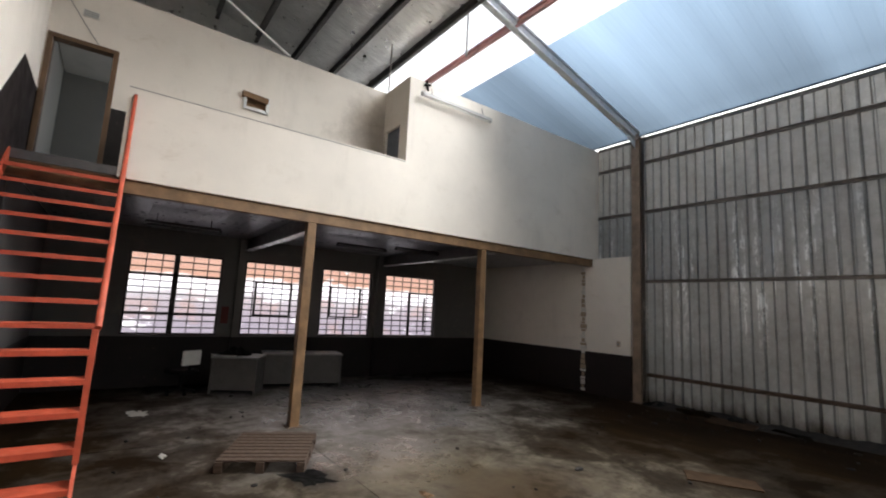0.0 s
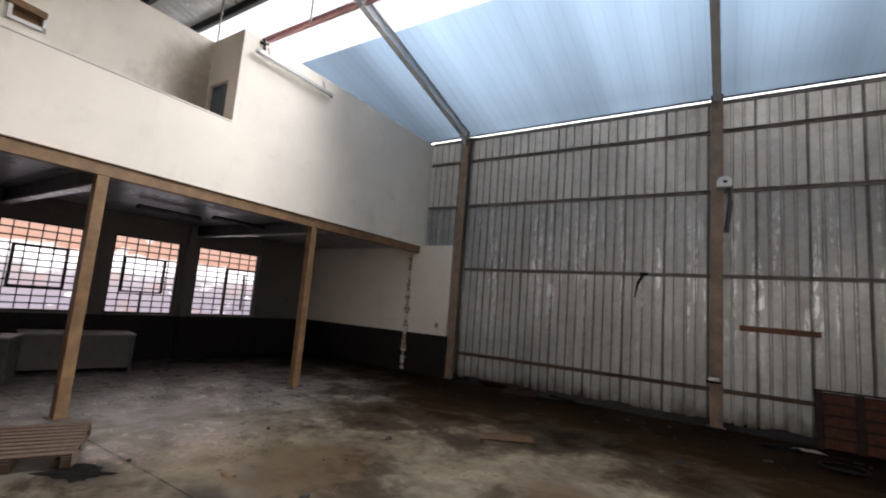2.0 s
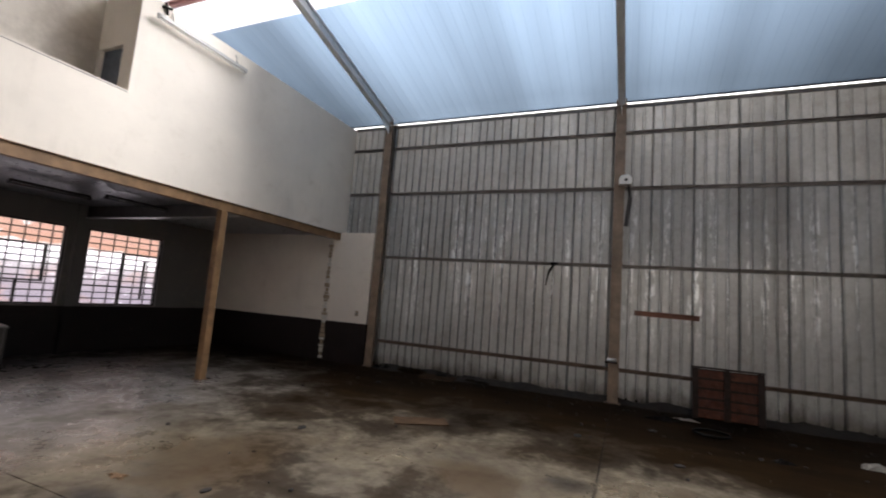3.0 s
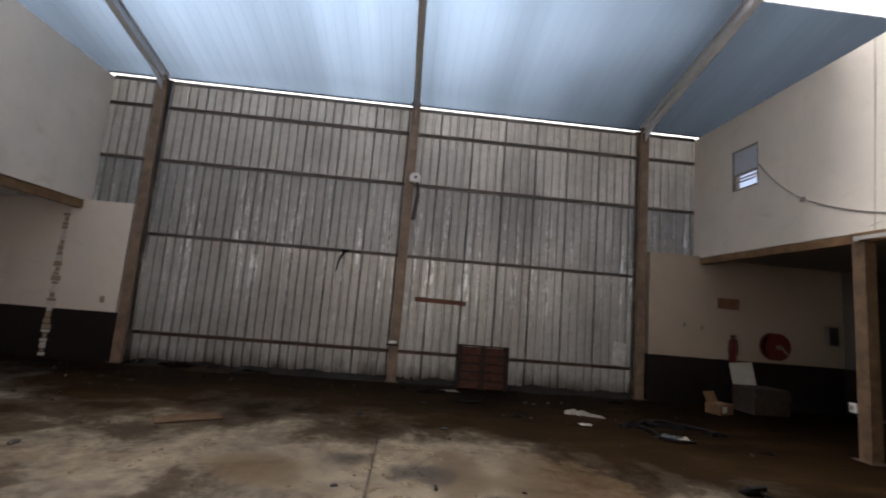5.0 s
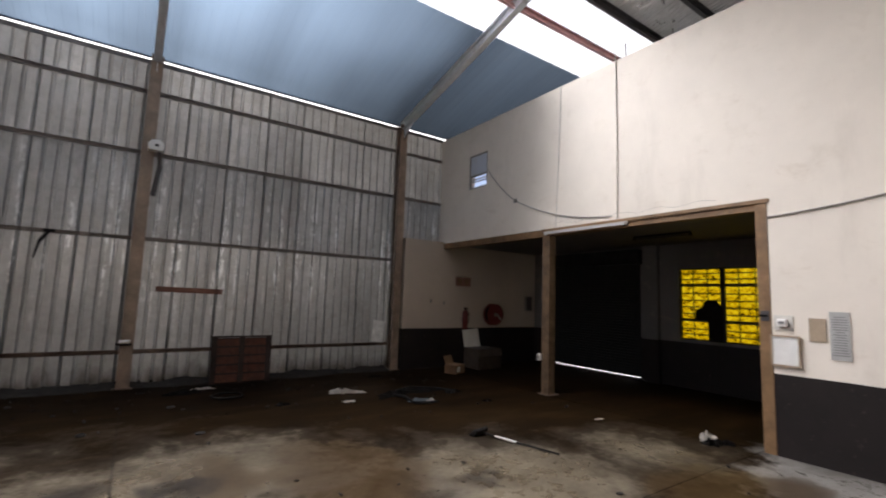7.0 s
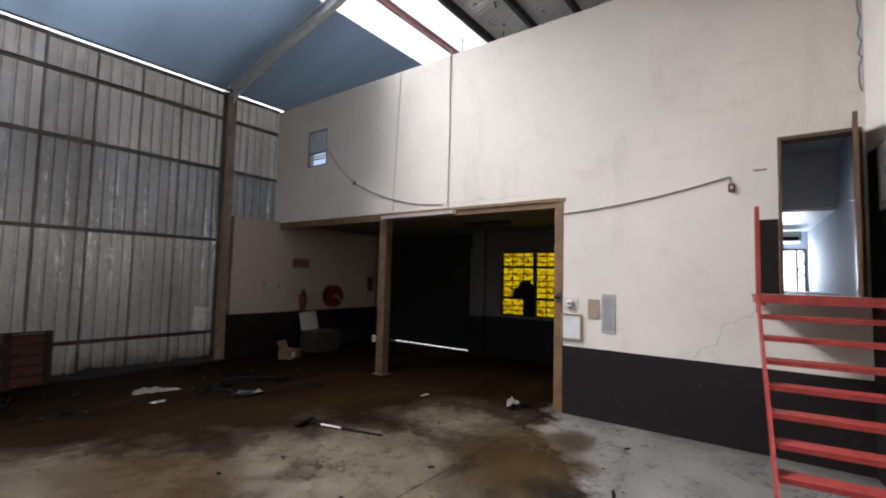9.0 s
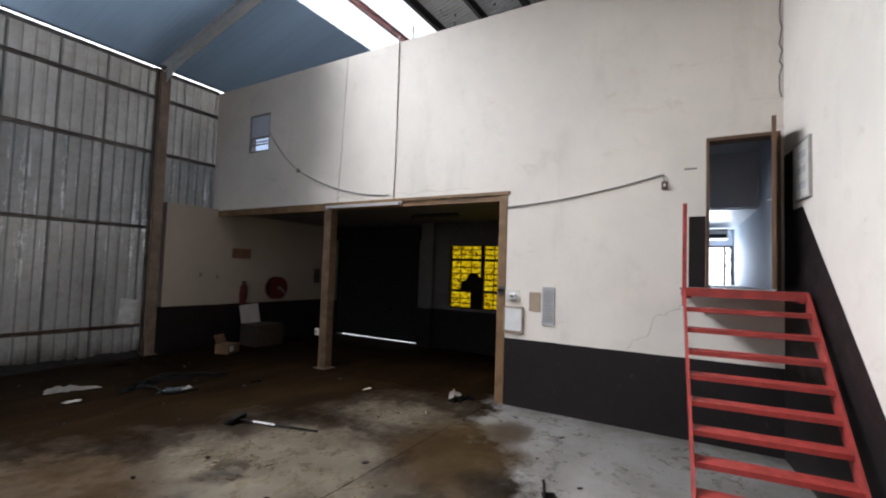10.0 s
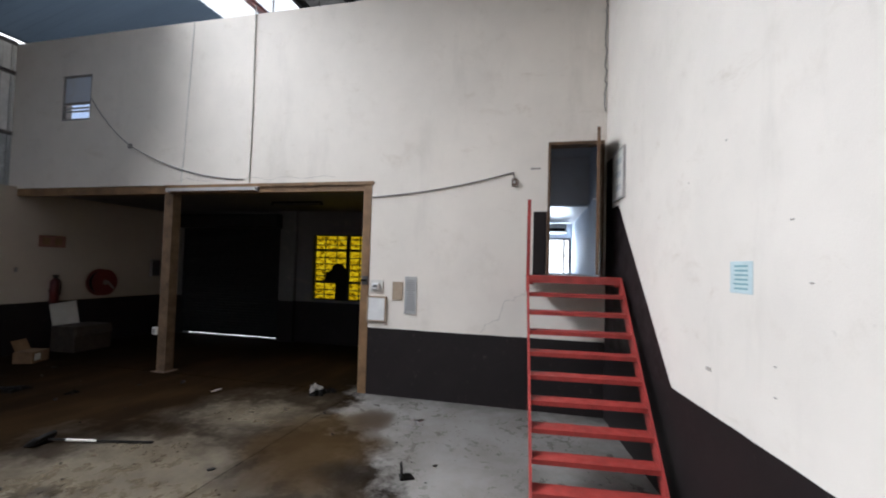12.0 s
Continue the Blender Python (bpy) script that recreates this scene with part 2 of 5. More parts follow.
    # loose dust hardly shines, the floated screed does
    n.put(n.bsdf.inputs["Specular IOR Level"], n.ramp(bare, [(0.0, 0.04), (0.5, 0.30), (1.0, 0.55)]))
    n.bump(n.mix(0.45, n.noise(2.5, 8, 0.75), n.noise(14, 5, 0.7)), 0.16, 0.008)
    return n.done(base, rough)


def galvanised():
    n = Nodes("galvanised_sheet", 0.45, 0.8)
    r = n.rand()
    c = n.mix(n.ramp(n.noise(0.8, 5, 0.6, (1.0, 1, 0.5)), [(0.3, 0.0), (0.7, 1.0)]), (0.375, 0.368, 0.352), (0.54, 0.532, 0.512))
    # spangle and dull grey weathering
    c = n.mix(0.35, c, n.ramp(n.noise(14, 4, 0.7, (1, 1, 0.6)), [(0.35, 0.72), (0.65, 1.1)]), "MULTIPLY")
    c = n.mix(n.ramp(n.noise(3.2, 7, 0.72, (1, 1, 1.3)), [(0.46, 0.0), (0.68, 0.36)]), c, (0.255, 0.24, 0.20))
    # glints painted as broken white runs down single ribs, thickest in mid-wall
    high = n.ramp(n.math("DIVIDE", n.axis(2), 6.6), [(0.14, 0.0), (0.36, 1.0), (0.60, 0.8), (0.78, 0.1)])
    runs = n.ramp(n.noise(2.3, 3, 0.6, (2.6, 1, 0.09)), [(0.53, 0.0), (0.58, 1.0)])
    glint_flecks = n.ramp(n.noise(6.5, 7, 0.8, (1.6, 1, 0.55), 0.3), [(0.50, 0.0), (0.56, 1.0)])
    glints = n.mix(1.0, n.mix(1.0, runs, glint_flecks, "MULTIPLY"), high, "MULTIPLY")
    c = n.mix(n.mix(1.0, glints, (0.75, 0.75, 0.75), "MULTIPLY"), c, (0.95, 0.95, 0.93))
    # thin brown dirt streaks, then shade painted brown towards the foot of the wall
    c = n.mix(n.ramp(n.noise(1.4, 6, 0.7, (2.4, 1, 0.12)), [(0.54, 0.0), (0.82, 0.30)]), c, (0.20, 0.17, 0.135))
    foot_shade = n.ramp(n.math("ADD", n.axis(2), n.math("MULTIPLY", n.noise(2.5, 6, 0.7, (1, 1, 0.4)), 1.2)), [(0.55, 0.85), (1.0, 0.0)])
    c = n.mix(foot_shade, c, (0.085, 0.066, 0.048))
    c = n.mix(0.6, c, n.ramp(r, [(0.0, 0.88), (1.0, 1.0)]), "MULTIPLY")
    n.bump(n.mix(0.5, n.noise(3, 4, 0.6, (1, 1, 0.5)), n.noise(11, 4, 0.65, (1.6, 1, 0.5))), 0.12, 0.02)
    rough = n.ramp(n.noise(3, 4, 0.7, (2, 1, 0.4)), [(0.3, 0.30), (0.7, 0.50)])
    return n.done(c, n.mix(glints, rough, (0.28, 0.28, 0.28)))


def foil():
    n = Nodes("foil_insulation", 0.3, 0.75)
    c = n.mix(n.noise(2.2, 6, 0.7), (0.50, 0.50, 0.49), (0.92, 0.92, 0.90))
    n.bump(n.mix(0.3, n.noise(1.6, 4, 0.6, (3.2, 0.5, 1.0)), n.noise(9, 6, 0.7, (1.8, 0.5, 1))), 0.8, 0.05)
    return n.done(c, n.ramp(n.noise(5, 4), [(0.3, 0.24), (0.7, 0.5)]))


def roof_blue():
    n = Nodes("haze_blue_roof_sheet", 0.5, 0.15)
    c = n.mix(n.ramp(n.noise(0.8, 5, 0.6, (1.5, 0.3, 1)), [(0.3, 0.0), (0.7, 1.0)]), (0.32, 0.38, 0.44), (0.42, 0.48, 0.54))
    n.bump(n.noise(20, 4), 0.1, 0.005)
    # transmitted glow and its streaks stand in for blue haze and light shafts
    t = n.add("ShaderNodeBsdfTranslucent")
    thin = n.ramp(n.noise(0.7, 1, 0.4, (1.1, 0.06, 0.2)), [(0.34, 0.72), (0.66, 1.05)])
    haze_fade = n.ramp(n.math("ADD", n.math("MULTIPLY", n.axis(0), 0.05), n.math("MULTIPLY", n.noise(0.4, 1, 0.4), 0.1)), [(0.10, 1.0), (0.40, 0.14)])
    thin = n.mix(1.0, thin, haze_fade, "MULTIPLY")
    # haze put into the transmission: less glow towards the eave and the west end
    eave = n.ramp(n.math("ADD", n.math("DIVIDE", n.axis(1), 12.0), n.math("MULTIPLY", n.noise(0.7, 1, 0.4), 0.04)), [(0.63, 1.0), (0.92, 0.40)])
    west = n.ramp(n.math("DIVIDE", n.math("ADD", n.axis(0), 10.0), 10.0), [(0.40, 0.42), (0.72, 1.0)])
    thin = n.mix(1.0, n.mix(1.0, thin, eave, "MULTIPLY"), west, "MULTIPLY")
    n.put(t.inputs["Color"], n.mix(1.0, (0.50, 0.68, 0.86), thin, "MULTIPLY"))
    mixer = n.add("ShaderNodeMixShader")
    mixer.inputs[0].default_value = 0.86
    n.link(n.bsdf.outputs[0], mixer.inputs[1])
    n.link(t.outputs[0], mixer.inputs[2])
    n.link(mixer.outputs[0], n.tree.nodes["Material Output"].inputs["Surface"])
    return n.done(c)


def glow(name, color, strength):
    """A bright daylit distance outside an opening."""
    n = Nodes(name, 1.0)
    n.put(n.bsdf.inputs["Emission Color"], color)
    n.bsdf.inputs["Emission Strength"].default_value = strength
    return n.done((0.0, 0.0, 0.0))


def yard_backdrop():
    """The daylit yard as it shows through obscure glass: brick eaves above, white walls, pinkish paving below."""
    n = Nodes("neighbouring_wall_daylit", 1.0)
    z = n.math("DIVIDE", n.math("ADD", n.axis(2), n.math("MULTIPLY", n.noise(0.8, 3, 0.5, (1, 1, 0.5)), 0.45)), 4.0)
    c = n.ramp(z, [(0.36, (0.62, 0.56, 0.64)), (0.50, (0.74, 0.66, 0.71)), (0.58, (0.95, 0.90, 0.92)), (0.625, (2.0, 2.0, 2.02)), (0.705, (1.9, 1.85, 1.82)), (0.73, (0.95, 0.56, 0.40)), (0.80, (1.0, 0.62, 0.47))])
    c = n.mix(n.ramp(n.noise(0.9, 4, 0.6, (1, 1, 1.6)), [(0.52, 0.0), (0.62, 0.4)]), c, (0.90, 0.56, 0.42))
    c = n.mix(n.ramp(n.noise(1.1, 3, 0.6, (1, 0.8, 2.2)), [(0.60, 0.0), (0.66, 0.9)]), c, (1.9, 1.9, 1.9))
    n.put(n.bsdf.inputs["Emission Color"], c)
    n.bsdf.inputs["Emission Strength"].default_value = 1.2
    return n.done((0.0, 0.0, 0.0))


def glass(name, color, rough=0.05, clear=0.8):
    n = Nodes(name, rough)
    t = n.add("ShaderNodeBsdfTransparent")
    t.inputs["Color"].default_value = (*color, 1)
    mixer = n.add("ShaderNodeMixShader")
    mixer.inputs[0].default_value = clear
    out = n.tree.nodes["Material Output"]
    n.link(n.bsdf.outputs[0], mixer.inputs[1])
    n.link(t.outputs[0], mixer.inputs[2])
    n.link(mixer.outputs[0], out.inputs["Surface"])
    return n.done(tuple(c * 0.6 for c in color))


def yellow_glass():
    n = Nodes("yellow_tinted_glass", 0.4)
    t = n.add("ShaderNodeBsdfTransparent")
    patch = n.ramp(n.noise(7.0, 6, 0.72, (1, 1, 1.8)), [(0.34, (0.20, 0.15, 0.0)), (0.46, (0.78, 0.62, 0.02)), (0.66, (1.0, 0.90, 0.16))])
    n.link(patch, t.inputs["Color"])
    mixer = n.add("ShaderNodeMixShader")
    mixer.inputs[0].default_value = 0.9
    n.link(n.bsdf.outputs[0], mixer.inputs[1])
    n.link(t.outputs[0], mixer.inputs[2])
    n.link(mixer.outputs[0], n.tree.nodes["Material Output"].inputs["Surface"])
    return n.done((0.3, 0.2, 0.01))


def skylight_sheet():
    n = Nodes("translucent_skylight_sheet", 0.5)
    t = n.add("ShaderNodeBsdfTranslucent")
    t.inputs["Color"].default_value = (0.85, 0.88, 0.88, 1)
    n.link(t.outputs[0], n.tree.nodes["Material Output"].inputs["Surface"])
    return n.mat


m_floor = concrete_floor()
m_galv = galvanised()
m_foil = foil()
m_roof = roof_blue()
m_yard = yard_backdrop()
m_day = glow("bright_daylight", (1.0, 1.0, 1.0), 3.0)
m_haze_day = glow("hazy_daylight", (1.0, 0.98, 0.95), 0.95)
m_glass = glass("obscure_glass", (0.95, 0.94, 0.96), 0.05, 0.93)
m_yellow = yellow_glass()
m_skylight = skylight_sheet()

# ---- building helpers ----


def box(bm, x0, y0, z0, x1, y1, z1, m=None):
    r = bmesh.ops.create_cube(bm, size=1.0)
    t = Matrix.Translation(((x0 + x1) / 2, (y0 + y1) / 2, (z0 + z1) / 2)) @ Matrix.Diagonal((abs(x1 - x0), abs(y1 - y0), abs(z1 - z0), 1))
    bmesh.ops.transform(bm, matrix=(m @ t) if m else t, verts=r["verts"])
    return r["verts"]


def rod(bm, a, b, r, seg=10, r2=None):
    a, b = Vector(a), Vector(b)
    d = b - a
    res = bmesh.ops.create_cone(bm, cap_ends=True, segments=seg, radius1=r, radius2=r if r2 is None else r2, depth=d.length)
    bmesh.ops.transform(bm, matrix=Matrix.Translation((a + b) / 2) @ d.to_track_quat("Z", "Y").to_matrix().to_4x4(), verts=res["verts"])
    return res["verts"]


def prism(bm, outline, axis, a, b):
    """Extrudes a closed outline of 2D points along an axis: 'x' takes (y, z), 'y' takes (x, z), 'z' takes (x, y)."""
    put = {"x": lambda p, v: (v, p[0], p[1]), "y": lambda p, v: (p[0], v, p[1]), "z": lambda p, v: (p[0], p[1], v)}[axis]
    lo = [bm.verts.new(put(p, a)) for p in outline]
    hi = [bm.verts.new(put(p, b)) for p in outline]
    bm.faces.new(lo)
    bm.faces.new(hi)
    for i in range(len(lo)):
        j = (i + 1) % len(lo)
        bm.faces.new((lo[i], lo[j], hi[j], hi[i]))
    bmesh.ops.recalc_face_normals(bm, faces=bm.faces)


def mesh_of(name, bm, material, bevel=0.0, smooth=False):
    if bevel:
        bmesh.ops.bevel(bm, geom=bm.edges[:], offset=bevel, segments=1, affect="EDGES", clamp_overlap=True)
    if smooth:
        for f in bm.faces:
            f.smooth = True
    data = bpy.data.meshes.new(name)
    bm.to_mesh(data)
    bm.free()
    data.materials.append(material)
    return data


def part(name, bm, material, parent, label="", bevel=0.0, smooth=False):
    ob = new(name, mesh_of(name, bm, material, bevel, smooth))
    ob.parent = parent
    if label:
        tagged(ob, label)
    return ob


def thing(name, label, category, m=None, group=""):
    ob = new(name)
    ob.empty_display_size = 0.1
    if m is not None:
        ob.matrix_world = m
    return tagged(ob, label, category, group)


def structure(name, boxes, material, label, bevel=0.0):
    bm = bmesh.new()
    for b in boxes:
        box(bm, *b)
    return tagged(new(name, mesh_of(name, bm, material, bevel)), label, name.split("_")[0], kind="structure")


def part_box(name, b, material, parent, label="", bevel=0.0):
    bm = bmesh.new()
    box(bm, *b)
    return part(name, bm, material, parent, label, bevel)


def wall_with_holes(axis, at, thick, u0, u1, z0, z1, holes):
    """Boxes of a wall in the plane axis = at .. at + thick, from u0 to u1, with rectangular holes (u0, u1, z0, z1)."""
    out = []
    us = sorted({u0, u1, *[h[0] for h in holes], *[h[1] for h in holes]})
    for a, b in zip(us, us[1:]):
        spans = sorted((h[2], h[3]) for h in holes if h[0] <= a and h[1] >= b)
        z = z0
        for s0, s1 in spans + [(z1, z1)]:
            if s0 > z + 1e-6:
                out.append((at, a, z, at + thick, b, s0) if axis == "x" else (a, at, z, b, at + thick, s0))
            z = max(z, s1)
    return out

# ---- large structure ----
XA, XB, XS = -5.70, 8.93, -6.70        # face of the gallery block, face of the opposite wall, set-back gallery wall
YN = 11.02                             # brick end walls and column fronts
TOP = 6.65                             # top of the plastered walls
XW, XE = -10.2, 12.70                  # window wall and roller-door wall
COLS = (-4.45, 1.60, 7.46)

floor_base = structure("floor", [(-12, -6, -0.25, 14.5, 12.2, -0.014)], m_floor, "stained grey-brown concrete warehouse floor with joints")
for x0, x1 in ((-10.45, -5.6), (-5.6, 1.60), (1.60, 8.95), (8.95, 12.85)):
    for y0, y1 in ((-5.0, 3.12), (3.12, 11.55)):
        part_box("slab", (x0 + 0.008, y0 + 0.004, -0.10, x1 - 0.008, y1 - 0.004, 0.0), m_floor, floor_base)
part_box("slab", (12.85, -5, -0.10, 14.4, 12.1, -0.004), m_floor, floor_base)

# gallery block
gallery = tagged(new("wall_gallery"), "off-white plastered gallery wall above the tan beam", "wall", kind="structure")
bm = bmesh.new()
prism(bm, [(0.46, 3.53), (11.28, 3.53), (11.28, TOP), (4.94, TOP), (4.94, 4.87), (0.46, 4.87)], "x", XA - 0.16, XA)
part("front_face", bm, m_wall, gallery)
bm = bmesh.new()
for b in wall_with_holes("y", 4.94, 0.16, XS, XA - 0.16, 3.68, TOP, [(-6.62, -6.02, 3.68, 5.72)]):
    box(bm, *b)
part("return_wall", bm, m_wall, gallery)
structure("wall_setback", wall_with_holes("x", XS - 0.14, 0.14, -0.62, 11.28, 3.68, TOP, [(-0.575, 0.215, 3.68, 5.72), (2.12, 2.49, 5.46, 5.66)]), m_wall_upper, "off-white plastered set-back wall of the gallery with a doorway")
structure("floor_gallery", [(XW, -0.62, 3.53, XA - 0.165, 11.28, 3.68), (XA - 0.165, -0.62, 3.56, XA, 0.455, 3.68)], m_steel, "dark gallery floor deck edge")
# unseen lid, added to close the gallery rooms and keep them dark
structure("ceiling_gallery", [(XW, -0.62, 6.50, XS - 0.14, 11.28, 6.58)], m_grey_wall, "unseen added lid closing the gallery rooms against light")
deck = tagged(new("ceiling_undercroft_west"), "ribbed silvery deck under the gallery", "ceiling", kind="structure")
bm = bmesh.new()
y = -0.6
while y < 11.2:
    box(bm, XW, y, 3.49, XA - 0.17, y + 0.39, 3.525)
    y += 0.395
part("deck_sheet", bm, m_deck, deck)

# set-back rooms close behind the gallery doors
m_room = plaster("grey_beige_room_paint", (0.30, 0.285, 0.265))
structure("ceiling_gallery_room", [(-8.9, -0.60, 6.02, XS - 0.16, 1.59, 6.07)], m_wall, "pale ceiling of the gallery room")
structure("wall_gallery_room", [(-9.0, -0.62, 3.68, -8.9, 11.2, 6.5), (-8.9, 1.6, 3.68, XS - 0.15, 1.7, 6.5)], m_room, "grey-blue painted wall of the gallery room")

# west window wall
WINS_W = [(0.81, 2.68), (3.20, 4.62), (5.20, 6.72), (7.18, 9.04)]
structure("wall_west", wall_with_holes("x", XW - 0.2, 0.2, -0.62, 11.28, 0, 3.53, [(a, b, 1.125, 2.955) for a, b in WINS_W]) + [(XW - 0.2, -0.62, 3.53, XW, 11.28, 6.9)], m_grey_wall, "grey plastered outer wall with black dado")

# end walls
structure("wall_end_west", [(XW, YN, 0, -4.60, YN + 0.22, 3.56)], m_wall_dado, "white brick end wall with black dado")
structure("wall_end_east", [(7.66, YN, 0, XE, YN + 0.22, 3.56)], m_wall_bay_shade, "white brick end wall with black dado")

# east wall
structure("wall_east", wall_with_holes("x", XB, 0.2, -0.77, 11.28, 0, TOP, [(-0.70, 0.04, 2.04, 4.03), (2.97, 11.28, 0, 3.52), (9.13, 9.90, 4.90, 5.84)]), m_wall_b, "tall off-white plastered wall with dark brown dado")
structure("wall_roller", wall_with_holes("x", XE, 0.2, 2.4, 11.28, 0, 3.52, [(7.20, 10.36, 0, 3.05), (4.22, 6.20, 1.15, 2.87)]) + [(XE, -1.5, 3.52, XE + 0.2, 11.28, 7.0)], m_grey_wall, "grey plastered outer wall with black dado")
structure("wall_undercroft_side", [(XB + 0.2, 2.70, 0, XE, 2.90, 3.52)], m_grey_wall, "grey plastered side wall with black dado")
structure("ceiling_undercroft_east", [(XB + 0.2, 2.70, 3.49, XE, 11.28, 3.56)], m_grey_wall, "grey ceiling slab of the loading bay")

# corridor behind the east door
structure("floor_corridor", [(XB + 0.2, -0.9, 1.90, 14.2, 0.6, 2.04)], m_grey_wall, "corridor floor behind the raised doorway")
bm = bmesh.new()
prism(bm, [(XB + 0.2, -0.71), (14.2, -0.45), (14.2, -0.90), (XB + 0.2, -0.90)], "z", 2.04, 4.2)
tagged(new("wall_corridor_side", mesh_of("wall_corridor_side", bm, m_corridor)), "pale blue-white corridor wall running at a slight angle", "wall", kind="structure")
structure("wall_corridor", [(XB + 0.2, 0.30, 2.04, 14.2, 0.44, 4.3)] + wall_with_holes("x", 14.0, 0.15, -0.76, 0.30, 2.04, 4.3, [(-0.43, 0.22, 2.04, 2.93)]), m_corridor, "pale blue-white corridor walls")
m_bulkhead = plaster("grey_bulkhead", (0.60, 0.61, 0.64))
structure("ceiling_corridor", [(10.5, -0.76, 3.32, 14.0, 0.30, 3.40), (10.5, -0.76, 3.40, 10.6, 0.30, 4.2), (XB + 0.2, -0.9, 4.2, 14.2, 0.44, 4.3)], m_bulkhead, "dark bulkhead and corridor ceiling")
structure("ceiling_corridor_white", [(10.61, -0.755, 3.30, 13.99, 0.295, 3.316)], m_white_enamel, "white boarded corridor ceiling")

# long wall behind the camera: a skewed part by the east stair, a straight part by the west stair
SKEW = 0.141


def back_y(x):
    return -0.77 - SKEW * (XB - x)


bm = bmesh.new()
prism(bm, [(XB + 0.3, back_y(XB + 0.3)), (-0.6, back_y(-0.6)), (-0.6, back_y(-0.6) - 0.2), (XB + 0.3, back_y(XB + 0.3) - 0.2)], "z", 0, 11.0)
wall_back_east = tagged(new("wall_back_east", mesh_of("wall_back_east", bm, m_wall_dado)), "off-white plastered long wall with dark brown dado", "wall", kind="structure")
# thin dark skin over the white wall paints the shade under the gallery
structure("wall_back_undercroft", [(-10.2, -0.62, 0, XA - 0.2, -0.608, 3.48)], m_grey_wall, "dark grey skin on the long wall standing for shade under the gallery")
structure("wall_back_west", [(-10.4, -0.82, 0, -1.2, -0.62, 11.0), (-1.2, -2.3, 0, -1.0, -0.62, 11.0)], m_wall_dado, "off-white plastered long wall with dark dado")
bm = bmesh.new()
prism(bm, [(-1.2, -2.3), (-0.6, -2.3), (-0.6, back_y(-0.6)), (-1.2, -2.1)], "z", 0, 11.0)
tagged(new("wall_back_link", mesh_of("wall_back_link", bm, m_wall_dado)), "plain plastered wall link", "wall", kind="structure")
structure("wall_gable", [(-10.4, -2.5, 6.9, -10.2, 11.5, 11.2), (12.9, -2.5, 6.9, 13.1, 11.5, 11.2), (-10.4, -2.7, 3.5, 13.1, -2.5, 11.4)], m_foil, "foil lined upper gable")

# ---- steel frame and sheeting ----


def channel(bm, a, b, depth, flange, web=0.006, up=Vector((0, 0, 1)), side=None):
    """A C-section from a to b; flanges point along side."""
    a, b = Vector(a), Vector(b)
    d = (b - a).normalized()
    side = Vector(side) if side else d.cross(up).normalized()
    up2 = side.cross(d).normalized()
    pts = [(0, -depth / 2), (flange, -depth / 2), (flange, -depth / 2 + web), (web, -depth / 2 + web), (web, depth / 2 - web), (flange, depth / 2 - web), (flange, depth / 2), (0, depth / 2)]
    ring = [[bm.verts.new(p + side * u + up2 * v) for u, v in pts] for p in (a, b)]
    for i in range(len(pts)):
        j = (i + 1) % len(pts)
        bm.faces.new((ring[0][i], ring[0][j], ring[1][j], ring[1][i]))
    bm.faces.new(ring[0])
    bm.faces.new(ring[1])
    bmesh.ops.recalc_face_normals(bm, faces=bm.faces)


def i_beam(bm, a, b, depth, width, flange=0.012, web=0.008, side=(1, 0, 0)):
    a, b, side = Vector(a), Vector(b), Vector(side)
    d = (b - a).normalized()
    up = side.cross(d).normalized()
    w, h, f, t = width / 2, depth / 2, flange, web / 2
    pts = [(-w, -h), (w, -h), (w, -h + f), (t, -h + f), (t, h - f), (w, h - f), (w, h), (-w, h), (-w, h - f), (-t, h - f), (-t, -h + f), (-w, -h + f)]
    ring = [[bm.verts.new(p + side * u + up * v) for u, v in pts] for p in (a, b)]
    for i in range(len(pts)):
        j = (i + 1) % len(pts)
        bm.faces.new((ring[0][i], ring[0][j], ring[1][j], ring[1][i]))
    bm.faces.new(ring[0])
    bm.faces.new(ring[1])
    bmesh.ops.recalc_face_normals(bm, faces=bm.faces)


# column and rafter paints are lightened to put haze into their colour
m_column = simple("hazed_brown_column_paint", (0.24, 0.175, 0.125), 0.6, 0.0, 0.4, 3.0)
m_rafter = simple("hazed_grey_rafter_paint", (0.66, 0.70, 0.74), 0.5, 0.0, 0.15)
for x in COLS:
    col = thing("steel_column", "tan and brown painted steel portal column on the sheeted wall", "column", pose(x, YN + 0.14, 0), "portal columns")
    bm = bmesh.new()
    i_beam(bm, (0, 0, 0.0), (0, 0, 6.74), 0.28, 0.22)
    part("shaft", bm, m_column, col)
    part_box("base_plate", (-0.16, -0.18, 0, 0.16, 0.16, 0.02), m_brown, col)
    bm = bmesh.new()
    i_beam(bm, (0, -0.02, roof_z(YN + 0.12) - 0.13), (0, -7.2 - 5.2, roof_z(YN + 0.14 - 12.4) - 0.13), 0.24, 0.15)
    part("rafter", bm, m_rafter, col, "steel rafter under the roof, haze put into its pale grey")
    bm = bmesh.new()
    prism(bm, [(-0.10, 6.66), (-1.1, 6.90), (-0.10, 6.35)], "x", -0.006, 0.006)
    part("haunch_plate", bm, m_rafter, col)

# corrugated cladding, sheet by sheet
PITCH, RIB = 0.206, 0.046


